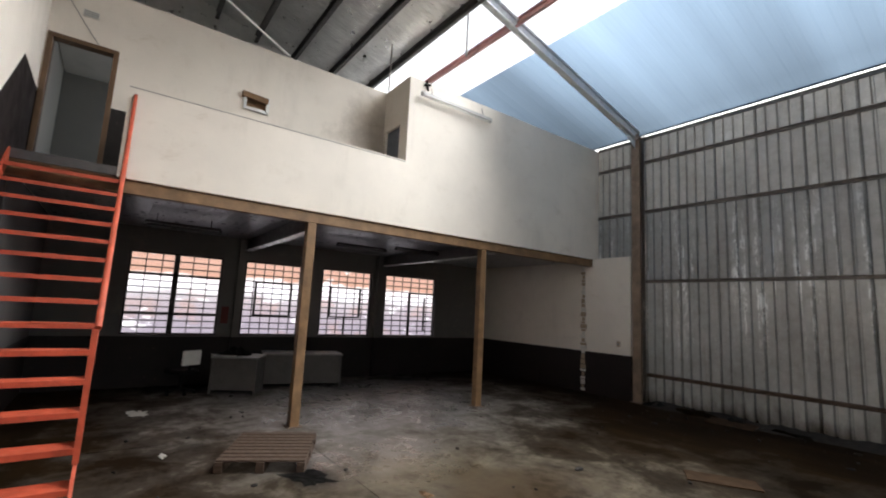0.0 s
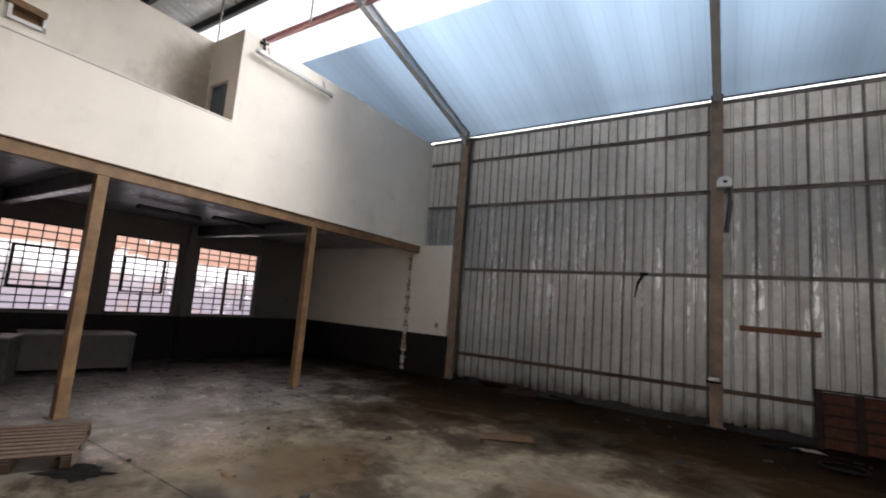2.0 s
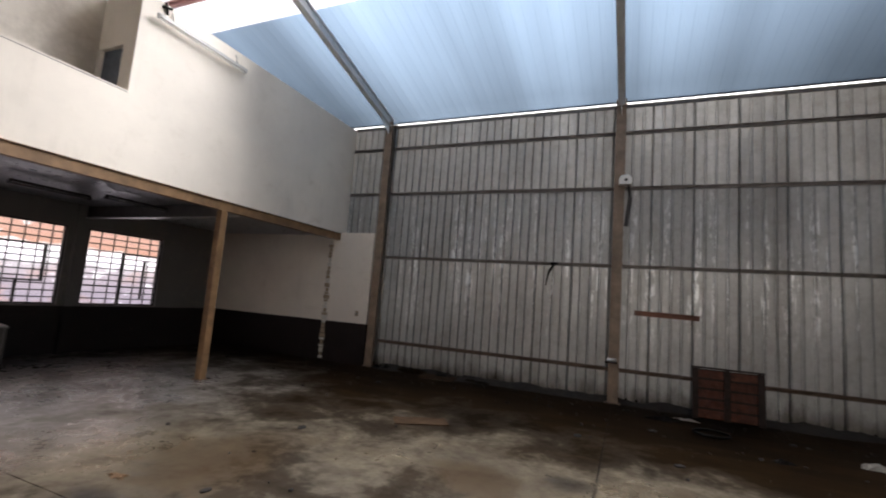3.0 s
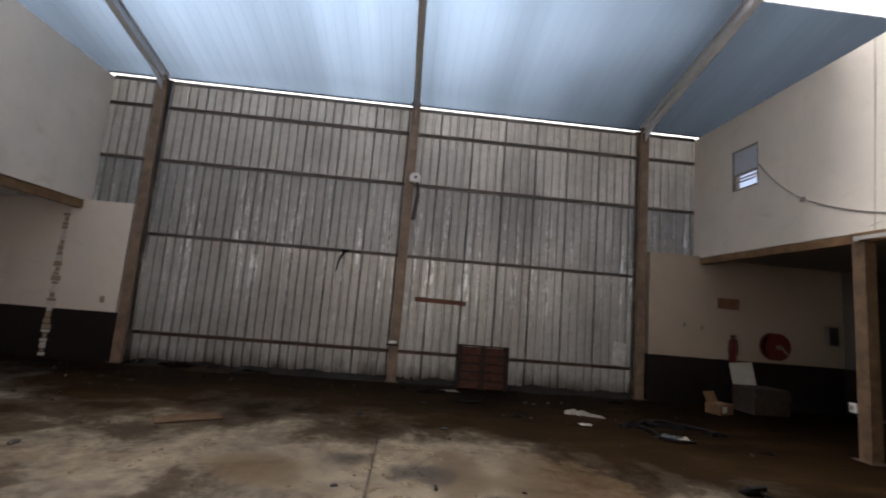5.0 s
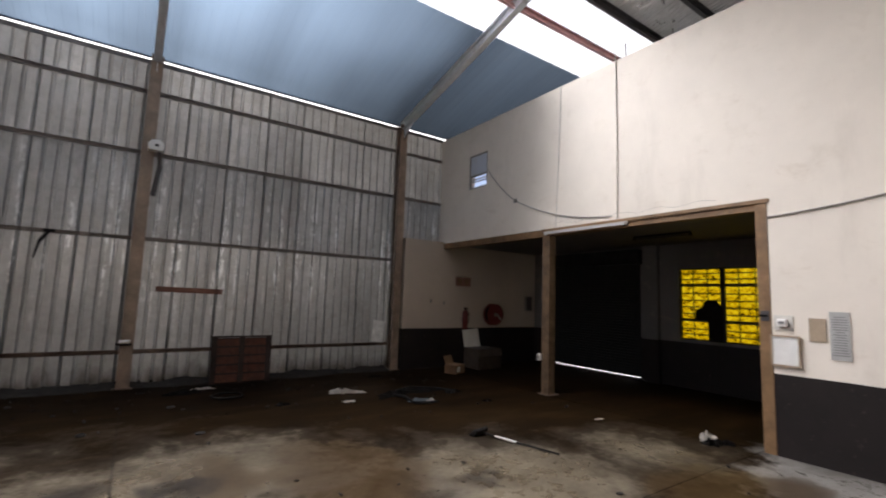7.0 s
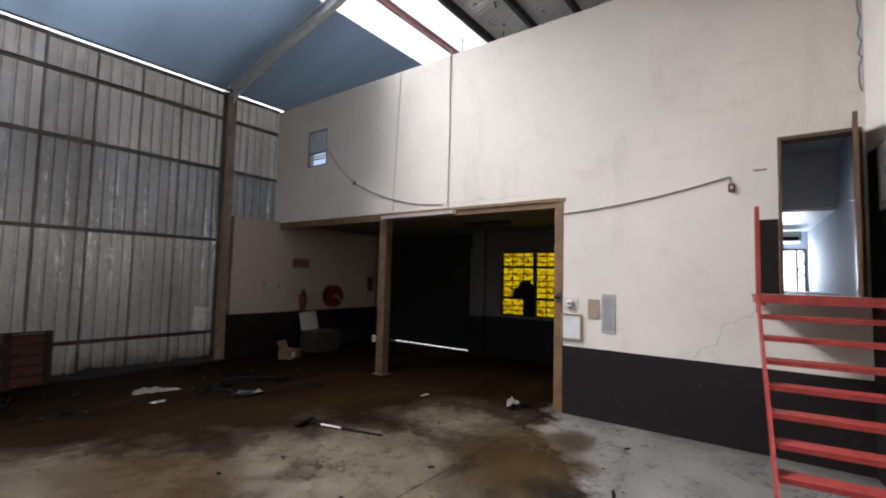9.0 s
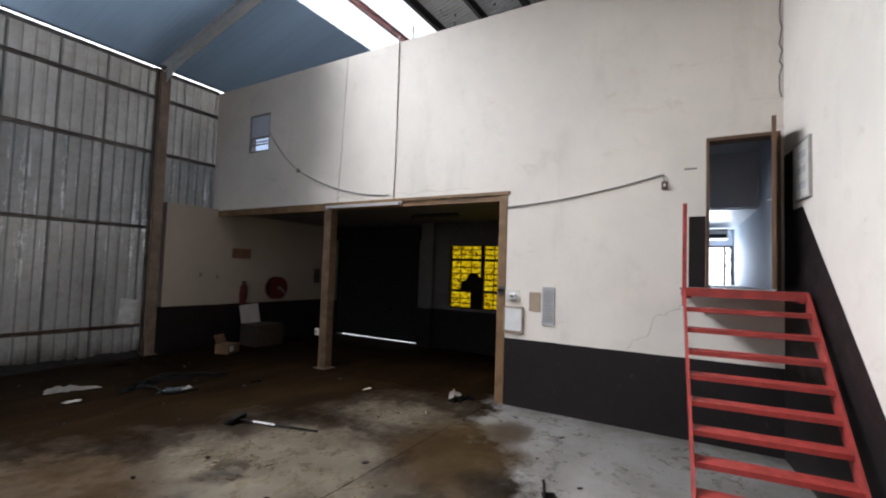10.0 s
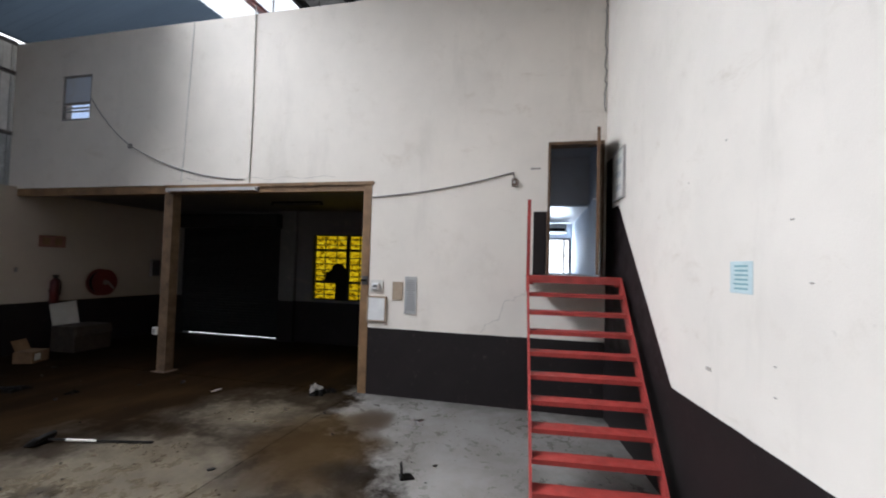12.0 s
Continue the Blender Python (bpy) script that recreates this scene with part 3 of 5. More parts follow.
def sheet_mesh(name, ribs, length, material):
    """A trapezoidal sheet: width along x, length along z, ribs towards -y."""
    prof = []
    for i in range(ribs):
        u = i * PITCH
        prof += [(u, 0.0), (u + 0.026, 0.0), (u + 0.042, -RIB * 0.9), (u + 0.050, -RIB), (u + 0.182, -RIB), (u + 0.190, -RIB * 0.9)]
    prof.append((ribs * PITCH + 0.026, 0.0))
    bm = bmesh.new()
    rows = []
    levels = 10
    for k in range(levels + 1):
        rows.append([bm.verts.new((u, v + 0.002 * math.sin(2.1 * k + 5 * u), length * k / levels)) for u, v in prof])
    for r0, r1 in zip(rows, rows[1:]):
        for i in range(len(prof) - 1):
            bm.faces.new((r0[i], r0[i + 1], r1[i + 1], r1[i]))
    bmesh.ops.solidify(bm, geom=bm.faces[:], thickness=0.002)
    return mesh_of(name, bm, material)


cladding = tagged(new("wall_cladding"), "dull galvanised corrugated steel wall with brown girts", "wall", kind="structure")
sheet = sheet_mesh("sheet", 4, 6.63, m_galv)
x, k = -5.98, 0
rng = random.Random(4)
while x < 9.0:
    ob = new("sheet", sheet)
    ob.parent = cladding
    ob.location = (x, 11.32 + 0.003 * (k % 2), 0.05 + rng.uniform(-0.012, 0.012))
    x += 4 * PITCH
    k += 1
m_girt = simple("dull_grey_brown_girt", (0.19, 0.17, 0.155), 0.55, 0.3, 0.35, 5.0)
for z, mat in ((0.68, m_brown), (2.93, m_girt), (4.70, m_girt), (6.00, m_girt)):
    for a, b in ((-5.7, COLS[0] - 0.11), (COLS[0] + 0.11, COLS[1] - 0.11), (COLS[1] + 0.11, COLS[2] - 0.11), (COLS[2] + 0.11, 8.93)):
        if z < 3.6 and (b < -4.5 or a > 7.5):
            continue
        bm = bmesh.new()
        channel(bm, (a, 11.268, z), (b, 11.268, z), 0.08, 0.05, side=(0, -1, 0))
        part("girt", bm, mat, cladding)
for a, b in ((-5.7, COLS[0] - 0.11), (COLS[0] + 0.11, COLS[1] - 0.11), (COLS[1] + 0.11, COLS[2] - 0.11), (COLS[2] + 0.11, 8.93)):
    part_box("eave_angle", (a, 11.262, 6.61, b, 11.276, 6.705), m_girt, cladding)
structure("wall_plinth", [(-4.60, 11.30, -0.05, 7.66, 11.5, 0.10)], m_floor, "dark concrete plinth under the sheeted wall")

# roof
roof = tagged(new("roof"), "corrugated steel roof with foil lining and skylight strips", "roof", kind="structure")


def roof_strip(name, y0, y1, material, ribbed, x0=-10.4, x1=13.1):
    bm = bmesh.new()
    us = []
    u = x0
    while u < x1:
        us += [(u, 0.0), (u + 0.11, 0.0), (u + 0.14, 0.008), (u + 0.20, 0.008)] if ribbed else [(u, 0.0), (u + 0.05, -0.022), (u + 0.115, -0.004), (u + 0.16, -0.03)]
        u += 0.23
    n = 6
    rows = []
    for k in range(n + 1):
        y = y0 + (y1 - y0) * k / n
        sag = 0.0 if ribbed else -0.03 * math.sin(math.pi * ((y - 0.95 * math.floor(y / 0.95)) / 0.95))
        crease = 0.0 if ribbed else 0.03
        rows.append([bm.verts.new((a, y, roof_z(y) + h + sag + crease * noise.noise(Vector((a * 3.1, y * 2.3, 5.0))))) for a, h in us])
    for r0, r1 in zip(rows, rows[1:]):
        for i in range(len(us) - 1):
            bm.faces.new((r0[i], r0[i + 1], r1[i + 1], r1[i]))
    return part(name, bm, material, roof)


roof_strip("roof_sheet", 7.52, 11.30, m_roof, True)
roof_strip("skylight", 6.72, 7.52, m_skylight, True)
roof_strip("skylight", 5.76, 6.58, m_skylight, True)
for k in range(9):
    y1 = 5.70 - 0.95 * k
    roof_strip("foil_strip", y1 - 0.93, y1, m_foil, False)
part_box("eave_flashing", (-10.4, 11.30, roof_z(11.34) + 0.004, 13.1, 11.34, roof_z(11.34) + 0.06), m_steel, roof)
bm = bmesh.new()
channel(bm, (-10.3, 6.65, roof_z(6.65) - 0.07), (12.9, 6.65, roof_z(6.65) - 0.07), 0.16, 0.07, side=(0, -1, 0))
part("purlin", bm, m_pink, roof, "red oxide purlin between the skylights, haze put into its pale tone")
for k in range(9):
    y = 5.72 - 0.95 * k
    bm = bmesh.new()
    channel(bm, (-10.3, y, roof_z(y) - 0.165), (12.9, y, roof_z(y) - 0.165), 0.20, 0.09, side=(0, -1, 0))
    part("purlin", bm, m_steel, roof)

# gallery posts and beams
def square_post(x, y, h, w, label, paint=m_tan):
    p = thing("steel_post", label, "post", pose(x, y, 0), "tan posts")
    bm = bmesh.new()
    box(bm, -w / 2, -w / 2, 0, w / 2, w / 2, h)
    part("shaft", bm, paint, p, bevel=0.006)
    part_box("base_plate", (-w * 0.8, -w * 0.8, 0, w * 0.8, w * 0.8, 0.014), m_brown, p)
    return p


square_post(XA - 0.08, 3.20, 3.34, 0.15, "tan painted steel post under the gallery beam")
square_post(XA - 0.08, 7.09, 3.34, 0.15, "tan painted steel post under the gallery beam")
# this post's tan is darkened so the bay's shade sits in the paint
square_post(XB + 0.10, 7.08, 3.36, 0.20, "tan steel post at the loading bay opening, shade put into darker paint", simple("shaded_tan_paint", (0.15, 0.095, 0.055), 0.6, 0.0, 0.5, 5.0))
structure("trim_gallery_beam", [(XA - 0.14, -0.62, 3.345, XA - 0.006, 11.02, 3.525)], m_tan, "tan painted steel edge beam", 0.004)
structure("trim_gallery_ledge", [(XA - 0.02, -0.62, 3.528, XA + 0.022, 11.02, 3.54)], m_tan, "thin tan flange under the gallery wall", 0.002)
structure("trim_bay_beam", [(XB + 0.01, 2.97, 3.36, XB + 0.17, 11.02, 3.515), (XB - 0.02, 2.90, 3.46, XB + 0.17, 7.2, 3.52)], m_tan, "tan painted steel edge beam", 0.004)
structure("trim_bay_jamb", [(XB - 0.01, 2.93, 0, XB + 0.19, 3.08, 3.46)], m_tan, "tan painted jamb post", 0.006)
structure("trim_cross_beam", [(XW, 3.17, 3.212, XA - 0.17, 3.23, 3.48), (XW, 7.06, 3.212, XA - 0.17, 7.12, 3.48)], m_steel, "dark cross beams under the gallery", 0.004)
# reflected light is put into the flanges as pale glossy paint
structure("trim_cross_beam_flange", [(XW, 3.12, 3.19, XA - 0.17, 3.28, 3.21), (XW, 7.01, 3.19, XA - 0.17, 7.17, 3.21)], simple("flange_reflection", (0.62, 0.62, 0.61), 0.28, 0.0, 0.15), "glossy lower flanges of the cross beams, reflected light put into pale paint")
structure("wall_pier_east", [(XE - 0.14, 6.66, 0, XE, 7.06, 3.49)], m_grey_wall, "grey plastered pier beside the roller shutter")
structure("wall_pilaster", [(XW, 6.83, 0, XW + 0.12, 6.99, 3.5), (XW, 3.00, 0, XW + 0.12, 3.16, 3.5)], m_grey_wall, "grey plastered pilasters")

# outside
structure("backdrop_west", [(-13.2, -6, -0.5, -13.1, 14, 4.6)], m_yard, "sunlit brick and white wall across the yard")
structure("backdrop_yard_east", [(13.6, 2.0, 0.4, 13.7, 8.0, 3.8)], m_haze_day, "hazy daylight outside the yellow window")
structure("backdrop_north", [(-14, 13.6, 7.0, 16, 13.7, 8.6)], m_day, "bright hazy daylight beyond the eave")
structure("backdrop_east", [(12.93, 7.30, -0.01, 13.0, 10.26, 0.5), (14.6, -1.5, 1.5, 14.7, 1.0, 3.2)], m_day, "bright daylight outside")
structure("ground", [(-120, -120, -0.6, 120, 120, -0.3)], m_floor, "yard ground outside")

# ---- windows ----


def steel_window(name, label, x, y0, y1, z0, z1, cols, rows, thick, pane_mat, skip=()):
    """A steel window in a wall x = const: outer frame, thin glazing bars, heavier bars, single panes.
    rows: heights of the horizontal bars; thick: boxes (y0, y1, z0, z1) of heavier members."""
    w = tagged(new(name), label, "window", kind="structure")
    bm = bmesh.new()
    f = 0.035
    for b in ((y0, y0 + f, z0, z1), (y1 - f, y1, z0, z1), (y0, y1, z0, z0 + f), (y0, y1, z1 - f, z1)):
        box(bm, x - 0.03, b[0], b[2], x + 0.03, b[1], b[3])
    part("window_frame", bm, m_black_frame, w)
    ys = [y0 + (y1 - y0) * i / cols for i in range(cols + 1)]
    zs = [z0, *rows, z1]
    bm = bmesh.new()
    for y in ys[1:-1]:
        box(bm, x - 0.012, y - 0.010, z0, x + 0.012, y + 0.010, z1)
    for z in rows:
        box(bm, x - 0.014, y0, z - 0.014, x + 0.014, y1, z + 0.014)
    part("glazing_bar", bm, m_black_frame, w)
    for b in thick:
        part_box("heavy_bar", (x - 0.026, b[0], b[2], x + 0.034, b[1], b[3]), m_black_frame, w)
    done = {}
    for i, (a, b) in enumerate(zip(ys, ys[1:])):
        for k, (c, d) in enumerate(zip(zs, zs[1:])):
            if (i, k) in skip:
                continue
            key = (round(b - a, 3), round(d - c, 3))
            if key not in done:
                bm = bmesh.new()
                box(bm, -0.002, -(b - a) / 2, -(d - c) / 2, 0.002, (b - a) / 2, (d - c) / 2)
                done[key] = mesh_of("pane", bm, pane_mat)
            p = new("pane", done[key])
            p.parent = w
            p.location = (x - 0.006, (a + b) / 2, (c + d) / 2)
            p.visible_shadow = False
    part_box("window_sill", (x - 0.06, y0 - 0.02, z0 - 0.045, x + 0.14, y1 + 0.02, z0 - 0.004), m_grey_wall, w)
    return w


def evenly(a, b, n):
    return [a + (b - a) * i / n for i in range(1, n)]


XG = XW - 0.08
ROWS = [1.28, 1.43, 1.585, 1.735, 1.88, 2.03, 2.17, 2.315, 2.46, 2.62, 2.78]
m1 = 1.72
steel_window("window_1", "black steel window with small frosted panes", XG, 0.81, 2.68, 1.125, 2.955, 6, ROWS,
             [(m1 - 0.055, m1 + 0.055, 1.125, 2.955), (0.81, 2.68, 2.43, 2.49), (0.81, 2.68, 1.555, 1.62)], m_glass)
steel_window("window_2", "black steel window with a central opening casement", XG, 3.20, 4.62, 1.125, 2.955, 6, ROWS,
             [(3.47, 3.52, 1.6, 2.46), (4.36, 4.41, 1.6, 2.46), (3.47, 4.41, 2.42, 2.46), (3.47, 4.41, 1.60, 1.64)], m_glass)
steel_window("window_3", "black steel window with a central opening casement", XG, 5.20, 6.72, 1.125, 2.955, 6, ROWS,
             [(5.46, 5.51, 1.62, 2.47), (6.36, 6.41, 1.62, 2.47), (5.46, 6.41, 2.43, 2.47), (5.46, 6.41, 1.62, 1.66), (5.92, 5.96, 1.125, 1.62)], m_glass)
steel_window("window_4", "black steel window with a side-hung casement", XG, 7.18, 9.04, 1.125, 2.955, 6, ROWS,
             [(8.04, 8.10, 1.125, 2.46), (8.08, 9.04, 2.42, 2.46), (7.18, 9.04, 1.57, 1.61), (8.62, 8.66, 1.30, 2.3)], m_glass)
ROWS_E = [1.29, 1.42, 1.62, 1.78, 1.94, 2.10, 2.26, 2.46, 2.60, 2.74]
steel_window("window_5", "black steel window with panes painted translucent yellow", XE + 0.08, 4.22, 6.20, 1.15, 2.87, 6, ROWS_E,
             [(5.16, 5.26, 1.15, 2.87), (4.22, 6.20, 2.43, 2.50), (4.22, 6.20, 1.59, 1.66)], m_yellow)
# boards stand in for a dark object of unknown kind at the window
cover = thing("window_cover", "black boards standing in for a dark shape before a yellow window", "board", pose(XE + 0.04, 5.36, 1.15))
bm = bmesh.new()
prism(bm, [(-0.14, 0.0), (0.17, 0.0), (0.16, 0.47), (-0.15, 0.49)], "x", -0.012, 0.0)
part("board", bm, m_black, cover)
bm = bmesh.new()
prism(bm, [(-0.15, 0.46), (0.46, 0.50), (0.44, 0.74), (0.30, 0.77), (0.26, 0.90), (0.12, 0.97), (-0.04, 0.94), (-0.16, 0.78)], "x", -0.026, -0.013)
part("board", bm, m_black, cover)

small = tagged(new("window_6"), "small high window, upper half boarded white, lower pane clear", "window", kind="structure")
bm = bmesh.new()
for b in ((9.13, 9.17, 4.90, 5.84), (9.86, 9.90, 4.90, 5.84), (9.17, 9.86, 4.90, 4.94), (9.17, 9.86, 5.80, 5.84), (9.17, 9.86, 5.24, 5.28)):
    box(bm, XB + 0.012, b[0], b[2], XB + 0.06, b[1], b[3])
part("window_frame", bm, m_cable, small)
part_box("board", (XB + 0.03, 9.17, 5.28, XB + 0.05, 9.86, 5.80), m_corridor, small, "pale board")
part_box("pane", (XB + 0.033, 9.17, 4.94, XB + 0.037, 9.86, 5.24), m_glass, small)
for z in (5.10, 5.17):
    bm = bmesh.new()
    box(bm, -0.02, 9.18, -0.004, 0.02, 9.85, 0.004, Matrix.Translation((XB + 0.05, 0, z)) @ Matrix.Rotation(radians(35), 4, "Y"))
    part("louvre", bm, m_white_enamel, small, "white louvre blade")
structure("wall_room_east", [(11.6, 8.0, 3.6, 11.7, 11.2, 6.6)], m_corridor, "pale wall of the room behind the small window")
# added lamp without a known source, brightens the room behind the pane
area_lamp("room_fill_lamp", pose(10.8, 9.6, 6.4, 0, 0, 0), 1.4, 1.6, 6.5, (0.7, 0.85, 1.0))

# ---- doors ----
area_lamp("gallery_room_daylight", pose(-7.9, 1.55, 4.7, 90, 0, 180), 0.8, 1.2, 6.0, (0.75, 0.87, 1.0))
door_a = tagged(new("door_1"), "varnished timber door frame of the gallery doorway", "door", kind="structure")
bm = bmesh.new()
for b in ((-0.605, -0.535, 3.68, 5.66), (0.175, 0.245, 3.68, 5.66), (-0.605, 0.245, 5.661, 5.73)):
    box(bm, XS - 0.15, b[0], b[2], XS + 0.015, b[1], b[3])
part("door_frame", bm, m_wood_frame, door_a, bevel=0.004)

door_b = tagged(new("door_2"), "open dark door in a brown timber frame above the red stair", "door", kind="structure")
bm = bmesh.new()
for b in ((-0.74, -0.69, 2.04, 4.009), (0.03, 0.07, 2.04, 4.009), (-0.74, 0.07, 4.01, 4.06)):
    box(bm, XB - 0.012, b[0], b[2], XB + 0.21, b[1], b[3])
part("door_frame", bm, m_wood_frame, door_b, bevel=0.004)
leaf = Matrix.Translation((XB - 0.02, -0.665, 0)) @ Matrix.Rotation(radians(-5.6), 4, "Z")
bm = bmesh.new()
box(bm, -0.74, -0.02, 2.07, 0.0, 0.02, 4.03, leaf)
lf = part("leaf", bm, m_dark_door, door_b, "dark painted door leaf standing open")
bm = bmesh.new()
box(bm, -0.755, -0.022, 2.07, -0.741, 0.022, 4.03, leaf)
part("edge_lipping", bm, m_wood_frame, lf, "worn brown timber edge")
bm = bmesh.new()
rod(bm, leaf @ Vector((-0.68, 0.02, 3.08)), leaf @ Vector((-0.68, 0.06, 3.08)), 0.008)
rod(bm, leaf @ Vector((-0.68, 0.06, 3.08)), leaf @ Vector((-0.57, 0.06, 3.08)), 0.008)
part("door_handle", bm, m_white_enamel, lf)

gate = tagged(new("window_7"), "bright corridor end window behind a steel lattice", "window", kind="structure")
bm = bmesh.new()
for b in ((-0.43, -0.39, 2.04, 2.93), (-0.29, -0.25, 2.04, 2.93), (0.18, 0.22, 2.04, 2.93), (-0.43, 0.22, 2.89, 2.93), (-0.43, -0.25, 2.30, 2.33)):
    box(bm, 13.95, b[0], b[2], 14.0, b[1], b[3])
for z in (2.35, 2.62):
    rod(bm, (13.97, -0.40, z), (13.97, -0.28, z + 0.14), 0.012, 6)
    rod(bm, (13.97, -0.28, z + 0.14), (13.97, -0.40, z + 0.27), 0.012, 6)
part("lattice", bm, m_steel, gate)
area_lamp("corridor_daylight", pose(13.9, -0.07, 2.55, 0, 90, 0), 0.7, 0.5, 34.0, (0.8, 0.9, 1.0))
unit = thing("air_conditioner", "grey air conditioner under the corridor ceiling", "air conditioner", pose(13.3, 0.0, 3.02))
part_box("casing", (-0.3, -0.32, 0, 0.3, 0.29, 0.20), m_paper, unit, bevel=0.02)
part_box("grille", (-0.31, -0.28, 0.02, -0.301, 0.25, 0.09), m_black, unit)

shutter = tagged(new("door_3"), "dark closed roller shutter with daylight under its edge", "door", kind="structure")
bm = bmesh.new()
z = 0.053
while z < 3.12:
    prism(bm, [(-0.012, z), (-0.002, z + 0.01), (-0.002, z + 0.065), (-0.012, z + 0.075), (0.012, z + 0.075), (0.012, z)], "y", 7.18, 10.38)
    z += 0.075
bmesh.ops.transform(bm, matrix=Matrix.Translation((XE + 0.06, 0, 0)), verts=bm.verts)
part("curtain", bm, m_shutter, shutter)
bm = bmesh.new()
for y in (7.17, 10.33):
    box(bm, XE + 0.01, y, 0, XE + 0.10, y + 0.06, 3.1)
part("guide_rail", bm, m_shutter, shutter)
part_box("threshold", (XE + 0.02, 7.18, 0.0, XE + 0.10, 10.38, 0.034), m_shutter, shutter)
part_box("drum_housing", (XE - 0.30, 7.1, 3.02, XE - 0.005, 10.46, 3.40), m_shutter, shutter, bevel=0.03)

# ---- stairs ----


def steel_stair(name, label, m, n, rise, going, width, material, landing, rail_side, rail_h, top):
    """A steel stair whose top edge is at the local origin; it descends along local +x. landing: its length back to the wall."""
    s = thing(name, label, "stair", m)
    hw = width / 2
    for i in range(1, n + 1):
        z, x = top - rise * i, going * i
        bm = bmesh.new()
        prism(bm, [(x - going * 0.98, z), (x, z), (x, z - 0.045), (x - 0.006, z - 0.045), (x - 0.006, z - 0.007), (x - going * 0.98, z - 0.007)], "y", -hw + 0.012, hw - 0.012)
        t = part("tread", bm, material, s)
    for side in (-hw, hw):
        bm = bmesh.new()
        run = going * top / rise
        prism(bm, [(-0.02, top - 0.01), (0.03, top + 0.0), (run - 0.02, 0.03), (run - 0.02, 0.0), (run - 0.22, 0.0), (-0.02, top - 0.22)], "y", side - 0.011, side + 0.011)
        part("stringer", bm, material, s)
    if landing > 0:
        part_box("landing", (-landing, -hw, top - 0.03, 0.0, hw, top - 0.004), m_steel, s, "dark landing plate")
        part_box("landing_edge", (0.0, -hw, top - 0.085, 0.025, hw, top + 0.012), material, s)
        for y in (-hw + 0.04, hw - 0.04):
            part_box("landing_bearer", (-landing, y - 0.03, top - 0.11, 0.0, y + 0.03, top - 0.031), material, s)
    y = hw * rail_side
    bm = bmesh.new()
    box(bm, -0.03, y - 0.022, top - 0.20, 0.03, y + 0.022, top + rail_h)
    part("handrail_post", bm, material, s, bevel=0.004)
    return s, top, y


stair_e, top_e, rail_y = steel_stair("east_stair", "worn red steel stair with open treads beside the wall", pose(7.90, -0.287, 0, 0, 0, 185.2), 9, 0.204, 0.204, 1.13, m_red, 1.02, -1, 0.98, 2.04)
stair_w, top_w, rail_y2 = steel_stair("west_stair", "orange-red steel stair with open treads up to the gallery", pose(-5.69, -0.035, 0, 0, 0, 0), 16, 0.2208, 0.2208, 1.15, m_orange, 0.0, 1, 1.06, 3.68)
bm = bmesh.new()
rod(bm, (0.0, rail_y2, top_w + 1.04), (3.0, rail_y2 + 0.015, top_w + 1.04 - 3.0), 0.024)
part("handrail", bm, m_orange, stair_w, "bright orange handrail")
part_box("handrail_post", (2.94, rail_y2 - 0.02, top_w - 2.95, 2.99, rail_y2 + 0.02, top_w + 1.04 - 3.0), m_orange, stair_w)

# dark paint that climbs with the stairs
bm = bmesh.new()
# the corner piece from z 3.0 to 3.72 paints shade behind the door
pts = [(6.52, 1.075), (8.28, 3.0), (8.60, 3.0), (8.60, 3.72), (8.905, 3.72), (8.905, 1.075)]
lo = [bm.verts.new((x, back_y(x) + 0.004, z)) for x, z in pts]
bm.faces.new(lo)
hi = [bm.verts.new((x, back_y(x) - 0.05, z)) for x, z in pts]
bm.faces.new(list(reversed(hi)))
for i in range(len(pts)):
    j = (i + 1) % len(pts)
    bm.faces.new((lo[i], hi[i], hi[j], lo[j]))
bmesh.ops.recalc_face_normals(bm, faces=bm.faces)
part("stair_dado", bm, m_dado, wall_back_east, "dark brown paint climbing beside the stair, plus painted shade behind the door")
wall_e = bpy.data.objects["wall_east"]
part_box("stair_dado", (XB - 0.004, 0.075, 2.04, XB + 0.02, 0.272, 3.0), m_dado, wall_e, "dark brown paint beside the door")
bm = bmesh.new()
prism(bm, [(-6.69, 1.07), (-6.69, 4.83), (-5.66, 4.88), (-1.85, 1.07)], "y", -0.66, -0.616)
part("stair_dado", bm, m_dado, bpy.data.objects["wall_back_west"], "dark paint climbing beside the stair")

# ---- wall fixtures ----
m_ink = simple("faded_print", (0.24, 0.24, 0.24), 0.8)
m_blue_paper = simple("pale_blue_paper", (0.52, 0.63, 0.64), 0.8, 0, 0.1)
m_brown_board = simple("brown_hardboard", (0.36, 0.28, 0.20), 0.75, 0, 0.15)
m_card = simple("brown_cardboard", (0.20, 0.115, 0.058), 0.85, 0, 0.3)
m_ext_red = simple("extinguisher_red", (0.13, 0.016, 0.013), 0.45, 0, 0.15)
m_rust = simple("rusty_red_timber", (0.085, 0.026, 0.013), 0.85, 0, 0.6, 8.0)
m_pallet = simple("weathered_pallet_timber", (0.058, 0.033, 0.019), 0.8, 0, 0.35, 9.0, stretch=(4, 0.6, 4))
m_desk = simple("grey_office_laminate", (0.075, 0.068, 0.062), 0.5, 0, 0.2)
m_cloth = simple("dirty_white_cloth", (0.50, 0.46, 0.41), 0.9, 0, 0.25, 8.0)
m_blue_plastic = simple("blue_plastic", (0.075, 0.10, 0.11), 0.5)


